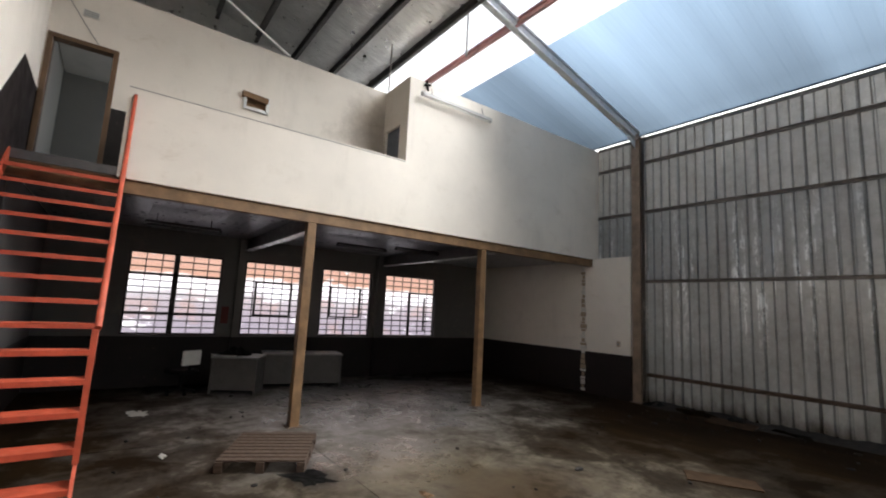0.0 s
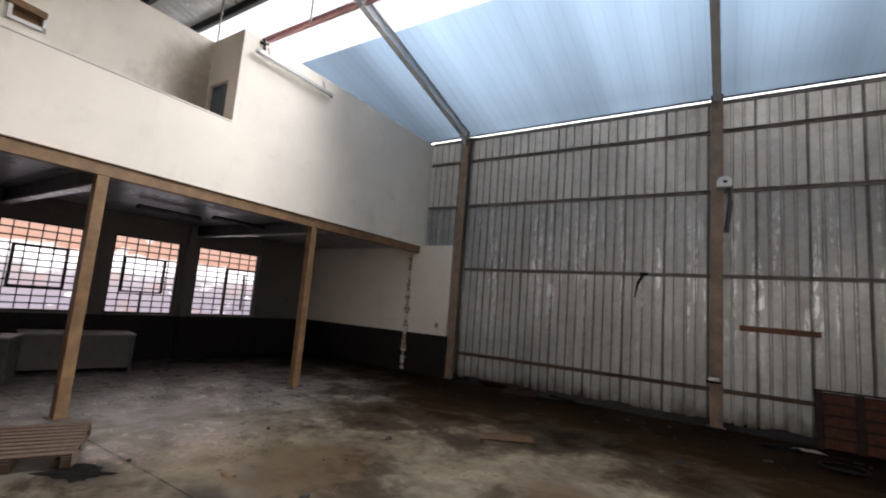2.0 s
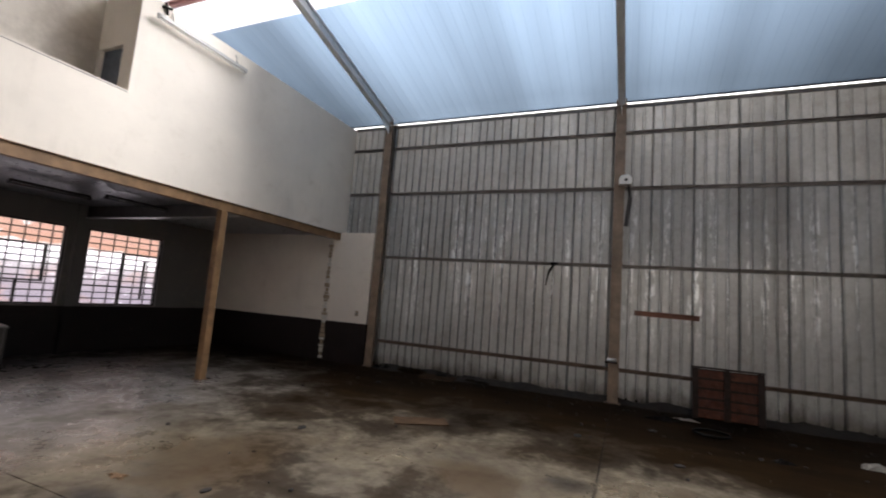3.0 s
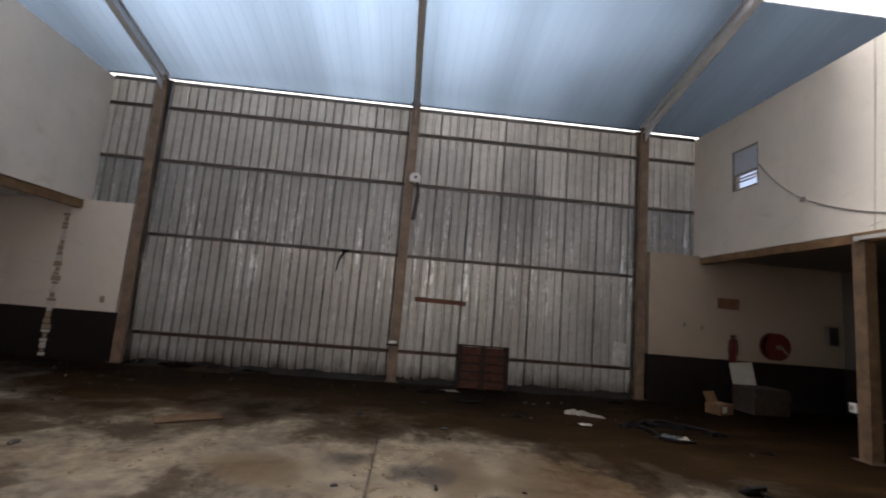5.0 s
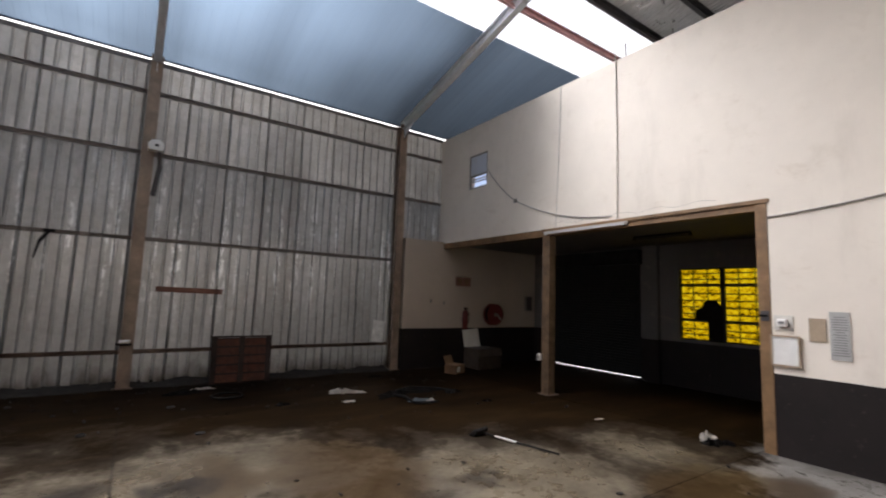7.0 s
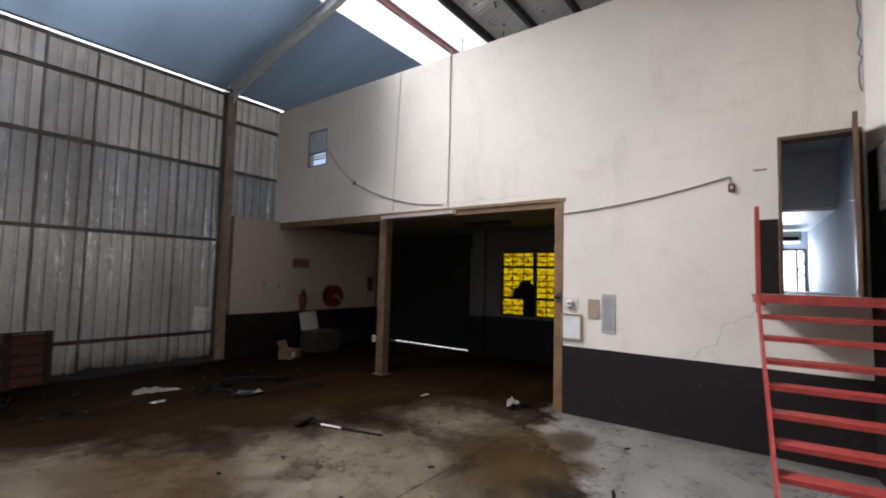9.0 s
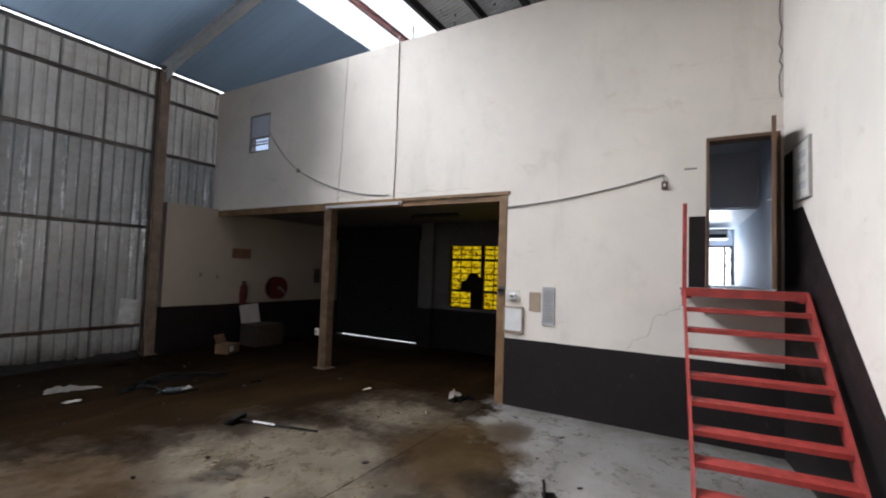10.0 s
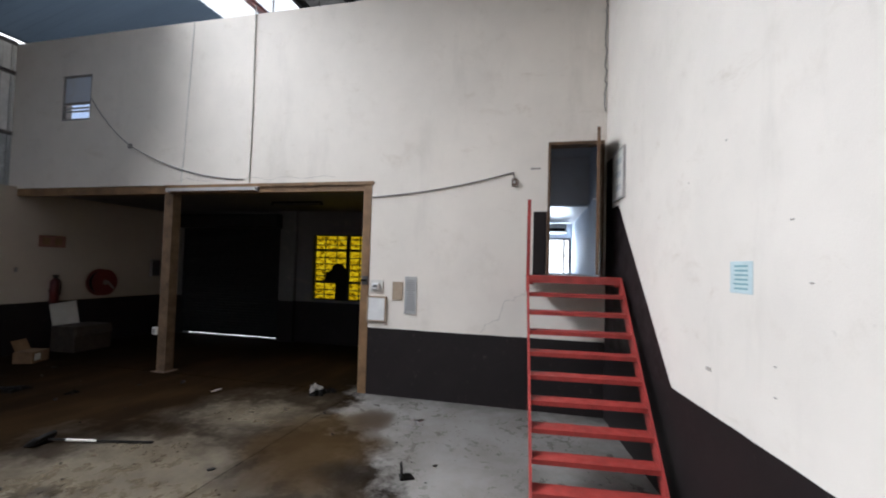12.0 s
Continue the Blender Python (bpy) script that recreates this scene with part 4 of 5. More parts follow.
def curve_thing(name, points, radius, material, label, category):
    data = bpy.data.curves.new(name, "CURVE")
    data.dimensions, data.bevel_depth, data.bevel_resolution = "3D", radius, 2
    sp = data.splines.new("POLY")
    sp.points.add(len(points) - 1)
    for p, c in zip(sp.points, points):
        p.co = (*c, 1)
    data.materials.append(material)
    return tagged(new(name, data), label, category)


def sagging(a, b, sag, n=14):
    a, b = Vector(a), Vector(b)
    return [a.lerp(b, i / n) + Vector((0, 0, -sag * 4 * (i / n) * (1 - i / n))) for i in range(n + 1)]


# white enamel greyed, the housing's shadow put into its colour
m_batten = simple("shaded_batten_enamel", (0.46, 0.45, 0.43), 0.45, 0, 0.1)


def fluorescent(m, length, label, tubes=1, lit=False):
    f = thing("fluorescent_batten", label, "light", m, "fluorescent battens")
    bm = bmesh.new()
    prism(bm, [(-0.02, 0.0), (0.02, 0.0), (0.03, 0.045), (-0.03, 0.045)], "x", -length / 2, length / 2)
    housing = part("housing", bm, m_batten if lit else m_black_frame, f)
    for k in range(tubes):
        u = (k - (tubes - 1) / 2) * 0.06
        bm = bmesh.new()
        rod(bm, (-length / 2 + 0.03, u, -0.025), (length / 2 - 0.03, u, -0.025), 0.014)
        part("tube", bm, m_white_enamel if lit else m_steel, housing, smooth=True)
    for sx in (-1, 1):
        part_box("lamp_holder", (sx * length / 2 - 0.018, -0.04, -0.045, sx * length / 2 + 0.018, 0.04, 0.01), m_batten if lit else m_black_frame, housing)
    return f


fluorescent(pose(XB - 0.045, 6.10, 3.42, -90, 0, 90), 1.95, "white fluorescent batten on the tan beam", 1, True)
fluorescent(Matrix.Translation((XA + 0.10, 6.12, 6.31)) @ Euler((radians(90), 0, radians(90))).to_matrix().to_4x4() @ Matrix.Rotation(0.024, 4, "Y"), 1.9, "white twin fluorescent batten high on the gallery wall", 2, True)
for y in (5.45, 6.85):
    b = thing("batten_bracket", "thin steel bracket holding the high batten", "bracket", pose(XA, y, 6.30), "batten brackets")
    bm = bmesh.new()
    rod(bm, (0, 0, 0.25), (0.09, 0, 0.02), 0.008, 6)
    rod(bm, (0, 0, 0.02), (0.09, 0, 0.02), 0.008, 6)
    part("arm", bm, m_steel, b)
fluorescent(pose(-8.0, 1.55, 3.30, 0, 0, 90), 1.25, "dark unlit fluorescent batten under the gallery", 2)
fluorescent(pose(-8.0, 5.25, 3.36, 0, 0, 90), 1.25, "dark unlit fluorescent batten under the gallery", 2)
fluorescent(pose(-7.4, 6.45, 3.36, 0, 0, 90), 1.25, "dark unlit fluorescent batten under the gallery", 2)
fluorescent(pose(10.9, 5.6, 3.444, 0, 0, 90), 1.25, "dark unlit fluorescent batten in the loading bay", 2)
for y in (1.1, 2.0):
    curve_thing("hanger_wire", [(-8.0, y, 3.34), (-8.0, y, 3.49)], 0.006, m_black, "thin wire holding a batten", "wire")
curve_thing("steel_pipe", [(XW + 0.05, 7.6, 3.30), (XA - 0.2, 7.6, 3.34)], 0.025, m_white_enamel, "white conduit under the gallery deck", "pipe")

# conduits and cables of the east wall
curve_thing("conduit", [(XB - 0.014, 5.32, 3.53), (XB - 0.014, 5.31, 5.0), (XB - 0.014, 5.33, TOP + 0.15)], 0.012, simple("grey_white_conduit", (0.56, 0.52, 0.46), 0.6), "grey conduit running up the plastered wall", "conduit")
curve_thing("conduit", [(XB - 0.008, 6.80, 3.53), (XB - 0.008, 6.68, TOP)], 0.009, m_paper, "white painted conduit up the plastered wall", "conduit")
curve_thing("cable", [(XB - 0.012, 9.10, 5.32), *sagging((XB - 0.012, 8.95, 5.12), (XB - 0.012, 8.05, 4.31), 0.06), *sagging((XB - 0.012, 8.05, 4.31), (XB - 0.012, 5.45, 3.60), 0.16)], 0.011, m_cable, "grey cable sagging across the white wall", "cable")
knot = thing("junction_box", "small dark junction box on a sagging cable", "box", pose(XB - 0.025, 8.05, 4.31))
part_box("casing", (-0.02, -0.045, -0.045, 0.025, 0.045, 0.045), m_cable, knot, bevel=0.012)
curve_thing("cable", [*sagging((XB - 0.014, 2.92, 3.25), (XB - 0.014, 0.62, 3.60), 0.06), (XB - 0.014, 0.585, 3.60), (XB - 0.014, 0.575, 3.50)], 0.011, m_cable, "grey cable drooping from the beam to a switch", "cable")
sw = thing("switch_box", "small brown pull switch on the white wall", "switch", pose(XB - 0.02, 0.57, 3.45))
part_box("casing", (-0.02, -0.04, -0.06, 0.02, 0.04, 0.06), m_brown, sw, bevel=0.008)
part_box("toggle", (-0.035, -0.012, -0.02, -0.02, 0.012, 0.02), m_white_enamel, sw)


def crack(points, label):
    return curve_thing("wall_crack", points, 0.0022, m_cable, label, "crack")


rng = random.Random(11)
path, y, z = [], 0.20, 1.86
while z > 1.12:
    path.append((XB - 0.001, y, z))
    if rng.random() < 0.5:
        y += rng.uniform(0.03, 0.08)
        z -= rng.uniform(0.0, 0.03)
    else:
        y += rng.uniform(0.0, 0.03)
        z -= rng.uniform(0.04, 0.10)
crack(path, "stepped crack in the white plaster")
crack([(XB - 0.001, 3.6 + 0.22 * i, 3.60 + 0.025 * math.sin(1.9 * i) + 0.012 * (i % 3)) for i in range(16)], "fine crack in the plaster above the beam")
mark = thing("wall_scar", "short dark scar in the white plaster", "scar", pose(XB - 0.002, 0.27, 3.66))
part_box("chip", (-0.004, -0.09, -0.012, 0.01, 0.06, 0.012), m_cable, mark, bevel=0.004)


def wall_panel(name, label, category, m, w, h, mat, frame_mat=None, bars=0, ink=None, t=0.012):
    """A flat board in the local xz plane facing -y, with a raised frame and printed bars where it has them."""
    p = thing(name, label, category, m)
    part_box("sheet", (-w / 2, -t, -h / 2, w / 2, 0.0, h / 2), mat, p, bevel=0.002)
    if frame_mat:
        bm = bmesh.new()
        e = 0.022
        for b in ((-w / 2 - e, -w / 2, -h / 2 - e, h / 2 + e), (w / 2, w / 2 + e, -h / 2 - e, h / 2 + e), (-w / 2, w / 2, -h / 2 - e, -h / 2), (-w / 2, w / 2, h / 2, h / 2 + e)):
            box(bm, b[0], -t - 0.01, b[2], b[1], 0.0, b[3])
        part("frame", bm, frame_mat, p)
    if bars:
        r = random.Random(len(label))
        bm = bmesh.new()
        step = h * 0.84 / bars
        for i in range(bars):
            z = h * 0.42 - step * (i + 0.5)
            wd = w * r.uniform(0.45, 0.8)
            box(bm, -wd / 2, -t - 0.0015, z - step * 0.22, wd / 2, -t, z + step * 0.22)
        part("print", bm, ink or m_ink, p, "plain bars of faded print")
    return p


def on_east(y, z):
    return pose(XB - 0.001, y, z, 0, 0, -90)


def on_back(x, z):
    return pose(x, back_y(x) + 0.002, z, 0, 0, 180 + math.degrees(math.atan(SKEW)))


wall_panel("breaker_panel", "white switchboard cover in a yellowed frame on the wall", "panel", on_east(2.776, 1.40), 0.29, 0.37, m_white_enamel, m_brown_board, t=0.03)
gad = thing("key_box", "small broken white fitting above the switchboard", "fitting", on_east(2.80, 1.775))
part_box("back_plate", (-0.10, -0.012, -0.10, 0.12, 0, 0.10), m_paper, gad)
part_box("casing", (-0.05, -0.07, -0.06, 0.06, -0.012, 0.05), m_white_enamel, gad, bevel=0.01)
part_box("slot", (-0.03, -0.075, -0.02, 0.04, -0.069, 0.02), m_ink, gad)
wall_panel("hardboard_square", "plain brown hardboard square on the wall", "board", on_east(2.424, 1.705), 0.18, 0.30, m_brown_board)
wall_panel("notice_sheet", "tall grey printed notice on the wall", "notice", on_east(2.20, 1.645), 0.20, 0.60, simple("grey_notice", (0.40, 0.40, 0.39), 0.7, 0, 0.1), None, 16)
wall_panel("notice_sheet", "pale blue-green printed sheet taped to the wall", "notice", on_back(5.40, 2.115), 0.27, 0.215, m_blue_paper, None, 6, simple("teal_print", (0.20, 0.36, 0.38), 0.8), t=0.003)
wall_panel("notice_board", "framed white notices beside the open door", "notice", on_back(8.24, 3.40), 0.46, 0.62, m_paper, simple("frame_grey", (0.42, 0.40, 0.38), 0.6), 3, simple("pale_print", (0.45, 0.45, 0.45), 0.7), t=0.02)
m_chip = simple("bare_plaster_chip", (0.40, 0.36, 0.31), 0.9)
for x, z, s in ((5.84, 1.41, 0.05), (4.9, 2.45, 0.02), (5.05, 1.60, 0.015), (5.05, 1.42, 0.015), (4.75, 2.1, 0.018), (6.2, 2.9, 0.012), (5.6, 3.1, 0.012)):
    p = thing("plaster_chip", "small dark chip in the white plaster", "chip", on_back(x, z), "plaster chips")
    part_box("hole", (-s * 0.8, -0.002, -s * 0.3, s * 0.8, 0.004, s * 0.3), m_chip, p, bevel=0.001)

rng = random.Random(17)
path, z = [], 6.35
while z > 4.45:
    path.append((XB - 0.012 - rng.uniform(0.0, 0.03), back_y(XB) + 0.012 + rng.uniform(0.0, 0.035), z))
    z -= rng.uniform(0.05, 0.16)
curve_thing("wall_crack", path, 0.009, m_cable, "broken plaster running down the corner of the white walls", "crack")

# gallery wall openings
hole = thing("wall_box", "white frame round a hole stuffed with brown cardboard", "frame", pose(XS + 0.001, 2.305, 5.56, 0, 0, 90))
bm = bmesh.new()
for b in ((-0.22, -0.17, -0.14, 0.12), (0.17, 0.22, -0.16, 0.14), (-0.22, 0.22, -0.17, -0.12), (-0.20, 0.20, 0.08, 0.12)):
    box(bm, b[0], -0.035, b[2], b[1], 0.0, b[3])
part("frame", bm, m_white_enamel, hole)
bm = bmesh.new()
box(bm, -0.26, -0.06, 0.03, 0.19, 0.06, 0.13, Matrix.Rotation(radians(4), 4, "Y"))
part("flap", bm, m_card, hole, "brown torn cardboard flap")
part_box("back", (-0.17, 0.05, -0.12, 0.17, 0.06, 0.08), m_card, hole)
vent = thing("air_vent", "small louvred air brick in the gallery wall", "vent", pose(XS + 0.001, -0.16, 6.18, 0, 0, 90))
part_box("frame", (-0.10, -0.012, -0.055, 0.10, 0, 0.055), m_paper, vent)
for k in range(3):
    part_box("slot", (-0.085, -0.0145, -0.038 + 0.03 * k, 0.085, -0.0121, -0.022 + 0.03 * k), m_ink, vent)
bars = thing("door_grille", "dark steel inner door in the gallery return wall", "door", pose(-6.32, 5.0, 3.68))
part_box("leaf", (-0.30, 0.0, 0.0, 0.30, 0.03, 2.03), simple("blue_grey_door", (0.12, 0.14, 0.17), 0.6), bars, "blue-grey door leaf")
structure("trim_parapet_line", [(XA + 0.0005, 0.46, 4.835, XA + 0.003, 4.94, 4.848)], m_cable, "dark joint line under the parapet top")
hang = thing("cable_hook", "dark hook and cable on the gallery wall top", "hook", pose(XA + 0.02, 5.32, 6.50))
bm = bmesh.new()
rod(bm, (0, 0, 0.16), (0.02, 0.03, -0.05), 0.02, 6)
rod(bm, (-0.02, -0.06, 0.06), (0.03, 0.09, 0.09), 0.025, 6)
part("bracket", bm, m_black, hang)

# roof services
for x, y, drop in ((-4.95, 5.75, 1.15), (-7.3, 5.3, 1.25), (10.6, 6.2, 1.2), (11.2, 5.4, 1.3)):
    curve_thing("drop_rod", [(x, y, roof_z(y) - 0.05), (x, y, roof_z(y) - drop)], 0.018, m_cable, "thin steel rod hanging from the roof", "rod")
curve_thing("cable", [(-6.00, 1.44, 6.91), (-6.70, 2.80, 6.68)], 0.02, m_white_enamel, "white cable slung from the roof", "cable")
curve_thing("cable", [(XS + 0.012, -0.42, 6.30), (XS + 0.012, -0.2, 5.98), (XS + 0.012, -0.02, 5.74)], 0.006, m_cable, "thin grey cable above the gallery doorway", "cable")
bulb = thing("bulb", "bare white bulb hanging under the foil roof", "bulb", pose(-8.3, 5.06, 8.2))
bm = bmesh.new()
bmesh.ops.create_uvsphere(bm, u_segments=14, v_segments=9, radius=0.07)
part("globe", bm, m_white_enamel, bulb, smooth=True)
part_box("cap", (-0.03, -0.03, 0.06, 0.03, 0.03, 0.14), m_steel, bulb)

# ---- things on the sheeted wall ----
bd = thing("timber_batten", "red-brown timber batten fixed across the sheeting", "batten", pose(2.60, 11.265, 1.92, 0, 0.9, 0))
part_box("plank", (-0.62, -0.03, -0.055, 0.62, 0.0, 0.055), simple("red_brown_plank", (0.15, 0.058, 0.034), 0.8, 0, 0.4, 5.0), bd, bevel=0.004)
lampbox = thing("wall_floodlight", "white tag-shaped floodlight box on a dark bracket arm", "floodlight", pose(1.73, 10.97, 4.80))
bm = bmesh.new()
prism(bm, [(-0.13, -0.10), (0.13, -0.10), (0.14, 0.05), (0.06, 0.13), (-0.09, 0.11), (-0.14, 0.02)], "y", -0.10, 0.03)
part("box", bm, m_white_enamel, lampbox, bevel=0.012)
part_box("lens", (-0.02, -0.106, -0.02, 0.045, -0.1005, 0.03), m_black, lampbox)
bm = bmesh.new()
rod(bm, (0.06, 0.0, -0.09), (0.10, 0.16, -0.35), 0.035, 8)
rod(bm, (0.10, 0.16, -0.35), (0.03, 0.18, -0.98), 0.045, 8)
part("arm", bm, m_steel, lampbox)
hk = thing("wall_bracket", "dark bent steel bracket hanging from a girt", "bracket", pose(0.12, 11.17, 2.93))
bm = bmesh.new()
rod(bm, (0.12, 0, 0.0), (0.0, -0.03, -0.22), 0.03, 8)
rod(bm, (0.0, -0.03, -0.22), (-0.05, -0.03, -0.52), 0.024, 8, 0.012)
part("arm", bm, m_black, hk)
part_box("flange", (0.04, -0.03, -0.03, 0.2, 0.03, 0.03), m_black, hk)
lt = thing("column_light", "small chrome fitting strapped to the middle column", "fitting", pose(1.55, YN - 0.02, 0.90))
bm = bmesh.new()
rod(bm, (-0.09, -0.03, 0), (0.10, -0.03, 0), 0.035, 10)
part("barrel", bm, m_white_enamel, lt, smooth=True)
part_box("strap", (-0.12, -0.03, -0.07, 0.12, 0.015, -0.03), m_black, lt)
wb = thing("white_board", "white board resting on the lower girt", "board", pose(7.0, 11.18, 0.735, -8, 9, 0))
part_box("panel", (-0.17, -0.012, 0.0, 0.17, 0.0, 0.56), simple("dirty_white_board", (0.66, 0.65, 0.62), 0.6), wb, bevel=0.01)

m_rust_dark = simple("charred_dark_timber", (0.022, 0.012, 0.008), 0.9, 0, 0.5, 8.0)
cr = thing("upright_crate", "rusty red-brown timber crate panel standing on edge", "crate", pose(3.66, 10.86, 0, -5, 0, 0))
for k in range(5):
    part_box("slat", (-0.58, -0.03, 0.03 + 0.185 * k, 0.58, 0.0, 0.185 + 0.185 * k), m_rust, cr, bevel=0.004)
for x in (-0.56, -0.02, 0.53):
    part_box("stile", (x - 0.05, -0.065, 0.0, x + 0.06, -0.031, 0.95), m_rust_dark, cr, bevel=0.004)
part_box("back_panel", (-0.58, 0.002, 0.0, 0.58, 0.02, 0.94), m_black, cr)
part_box("back_frame", (-0.58, 0.021, 0.0, 0.58, 0.10, 0.06), m_rust, cr)
part_box("top_rail", (-0.60, -0.06, 0.951, 0.60, 0.10, 0.985), m_rust_dark, cr)
for z in (0.20, 0.385, 0.57, 0.755):
    part_box("rail", (-0.58, -0.045, z - 0.018, 0.58, -0.0305, z + 0.022), m_rust_dark, cr)

# jagged brick toothing and socket on the west end wall
tooth = thing("brick_toothing", "broken vertical strip of exposed plaster and brick", "strip", pose(-5.98, YN, 0))
rng = random.Random(3)
z = 0.05
while z < 3.3:
    h = rng.uniform(0.07, 0.14)
    w = rng.uniform(0.04, 0.10)
    bm = bmesh.new()
    box(bm, -w, -rng.uniform(0.01, 0.03), z, w * rng.uniform(0.5, 1), 0.01, z + h - 0.015)
    part("brick", bm, m_brown_board if rng.random() < 0.6 else m_paper, tooth, bevel=0.006)
    z += h
for x, z in ((-4.93, 1.35),):
    s = thing("socket_outlet", "small dark socket outlet on the white wall", "socket", pose(x, YN - 0.001, z))
    part_box("plate", (-0.05, -0.02, -0.07, 0.05, 0, 0.07), m_brown_board, s, bevel=0.006)
    part_box("insert", (-0.025, -0.025, -0.03, 0.025, -0.0201, 0.02), m_ink, s)
for x, z in ((8.55, 1.85), (9.0, 1.80)):
    s = thing("wall_hook", "small dark hook mark on the white end wall", "hook", pose(x, YN - 0.001, z), "wall hooks")
    part_box("plate", (-0.03, -0.02, -0.05, 0.03, 0, 0.05), m_cable, s, bevel=0.005)
wall_panel("cable_plate", "faint pale cover plate on the end wall", "plate", pose(8.62, YN - 0.001, 1.38), 0.26, 0.36, m_wall_bay_shade)

sg = thing("fire_sign", "faded red-brown fire equipment sign with two squares", "sign", pose(9.68, YN - 0.001, 2.44))
part_box("plate", (-0.28, -0.006, -0.13, 0.28, 0, 0.13), simple("faded_sign_red", (0.23, 0.10, 0.07), 0.6), sg)
for x in (-0.13, 0.13):
    part_box("symbol", (x - 0.08, -0.009, -0.08, x + 0.08, -0.0061, 0.08), m_card, sg)

ext = thing("fire_extinguisher", "red fire extinguisher hung on the end wall", "extinguisher", pose(9.71, YN - 0.10, 1.04))
bm = bmesh.new()
rod(bm, (0, 0, 0.02), (0, 0, 0.50), 0.085, 18)
rod(bm, (0, 0, 0.50), (0, 0, 0.57), 0.085, 18, 0.03)
part("cylinder", bm, m_ext_red, ext, smooth=True)
bm = bmesh.new()
rod(bm, (0, 0, 0.57), (0, 0, 0.62), 0.025, 10)
box(bm, -0.03, -0.10, 0.61, 0.03, 0.03, 0.64)
valve = part("valve", bm, m_black, ext)
bm = bmesh.new()
rod(bm, (0.03, -0.02, 0.59), (0.11, -0.03, 0.48), 0.011, 8)
rod(bm, (0.11, -0.03, 0.48), (0.10, -0.03, 0.18), 0.011, 8)
part("hose", bm, m_black, valve)
part_box("bracket", (-0.05, 0.05, 0.25, 0.05, 0.099, 0.33), m_steel, ext)

reel = thing("fire_hose_reel", "red fire hose reel with a dark wound hose", "hose reel", pose(10.77, YN - 0.02, 1.49))
bm = bmesh.new()
rod(bm, (0, -0.03, 0), (0, -0.045, 0), 0.33, 36)
rod(bm, (0, -0.20, 0), (0, -0.215, 0), 0.32, 36)
part("disc", bm, m_ext_red, reel)
bm = bmesh.new()
rod(bm, (0, -0.05, 0), (0, -0.195, 0), 0.27, 30)
coil = part("hose_coil", bm, m_black, reel)
bm = bmesh.new()
rod(bm, (0, 0.01, 0), (0, -0.25, 0), 0.06, 16)
part("hub", bm, m_cable, reel)
bm = bmesh.new()
rod(bm, (0.05, -0.23, 0.02), (0.22, -0.23, -0.16), 0.03, 8)
part("nozzle", bm, m_cable, coil, "dull grey nozzle")

eb = thing("fuse_box", "small dark fuse box on the end wall of the bay", "box", pose(12.35, YN - 0.001, 1.85))
part_box("casing", (-0.14, -0.09, -0.24, 0.14, 0.0, 0.24), m_cable, eb, bevel=0.01)
part_box("door", (-0.12, -0.10, -0.21, 0.12, -0.0905, 0.21), m_steel, eb, bevel=0.004)
pb = thing("socket_box", "small pale socket box on the bay post", "socket", pose(XB + 0.0, 7.24, 0.76))
part_box("casing", (-0.03, -0.055, -0.07, 0.04, 0.05, 0.07), m_paper, pb, bevel=0.008)
part_box("face", (-0.036, -0.03, -0.04, -0.0305, 0.03, 0.04), m_cable, pb)
lk = thing("latch_plate", "dark steel latch plate on the tan jamb", "latch", pose(XB - 0.011, 3.0, 1.86))
part_box("plate", (-0.012, -0.05, -0.07, 0.0, 0.05, 0.07), m_steel, lk, bevel=0.003)
part_box("bolt", (-0.03, -0.03, -0.015, -0.0125, 0.07, 0.015), m_black, lk, bevel=0.003)

# things leaning and lying by the east end wall
lb = thing("leaning_board", "dirty white board leaning on the dark dado", "board", pose(9.98, YN - 0.16, 0.50, -9, -5, 0))
part_box("panel", (-0.30, -0.02, 0.0, 0.28, 0.0, 0.56), m_paper, lb, bevel=0.004)
m_dusty_card = simple("dusty_card", (0.050, 0.035, 0.024), 0.85, 0, 0.3)
bx = thing("cardboard_box", "large dusty brown cardboard box on the floor", "box", pose(10.1, 10.45, 0, 0, 0, 3))
part_box("carton", (-0.50, -0.30, 0, 0.38, 0.35, 0.56), m_dusty_card, bx, bevel=0.01)
bm = bmesh.new()
box(bm, -0.49, -0.02, 0.0, 0.37, 0.0, 0.20, Matrix.Translation((0, -0.30, 0.56)) @ Matrix.Rotation(radians(165), 4, "X"))
part("flap", bm, m_dusty_card, bx)
bx = thing("cardboard_box", "small torn orange-brown carton on the floor", "box", pose(8.75, 10.05, 0, 0, 0, 24))
part_box("carton", (-0.24, -0.17, 0, 0.24, 0.17, 0.22), m_card, bx, bevel=0.008)
bm = bmesh.new()
box(bm, -0.2, -0.01, 0.0, 0.2, 0.0, 0.22, Matrix.Translation((0.02, 0.17, 0.22)) @ Matrix.Rotation(radians(-24), 4, "X"))
part("flap", bm, m_card, bx)
part_box("label_patch", (-0.18, -0.176, 0.05, -0.02, -0.1705, 0.18), m_paper, bx)

# ---- west bay furniture ----


m_desk_top = simple("desk_top_pale", (0.24, 0.235, 0.225), 0.4)


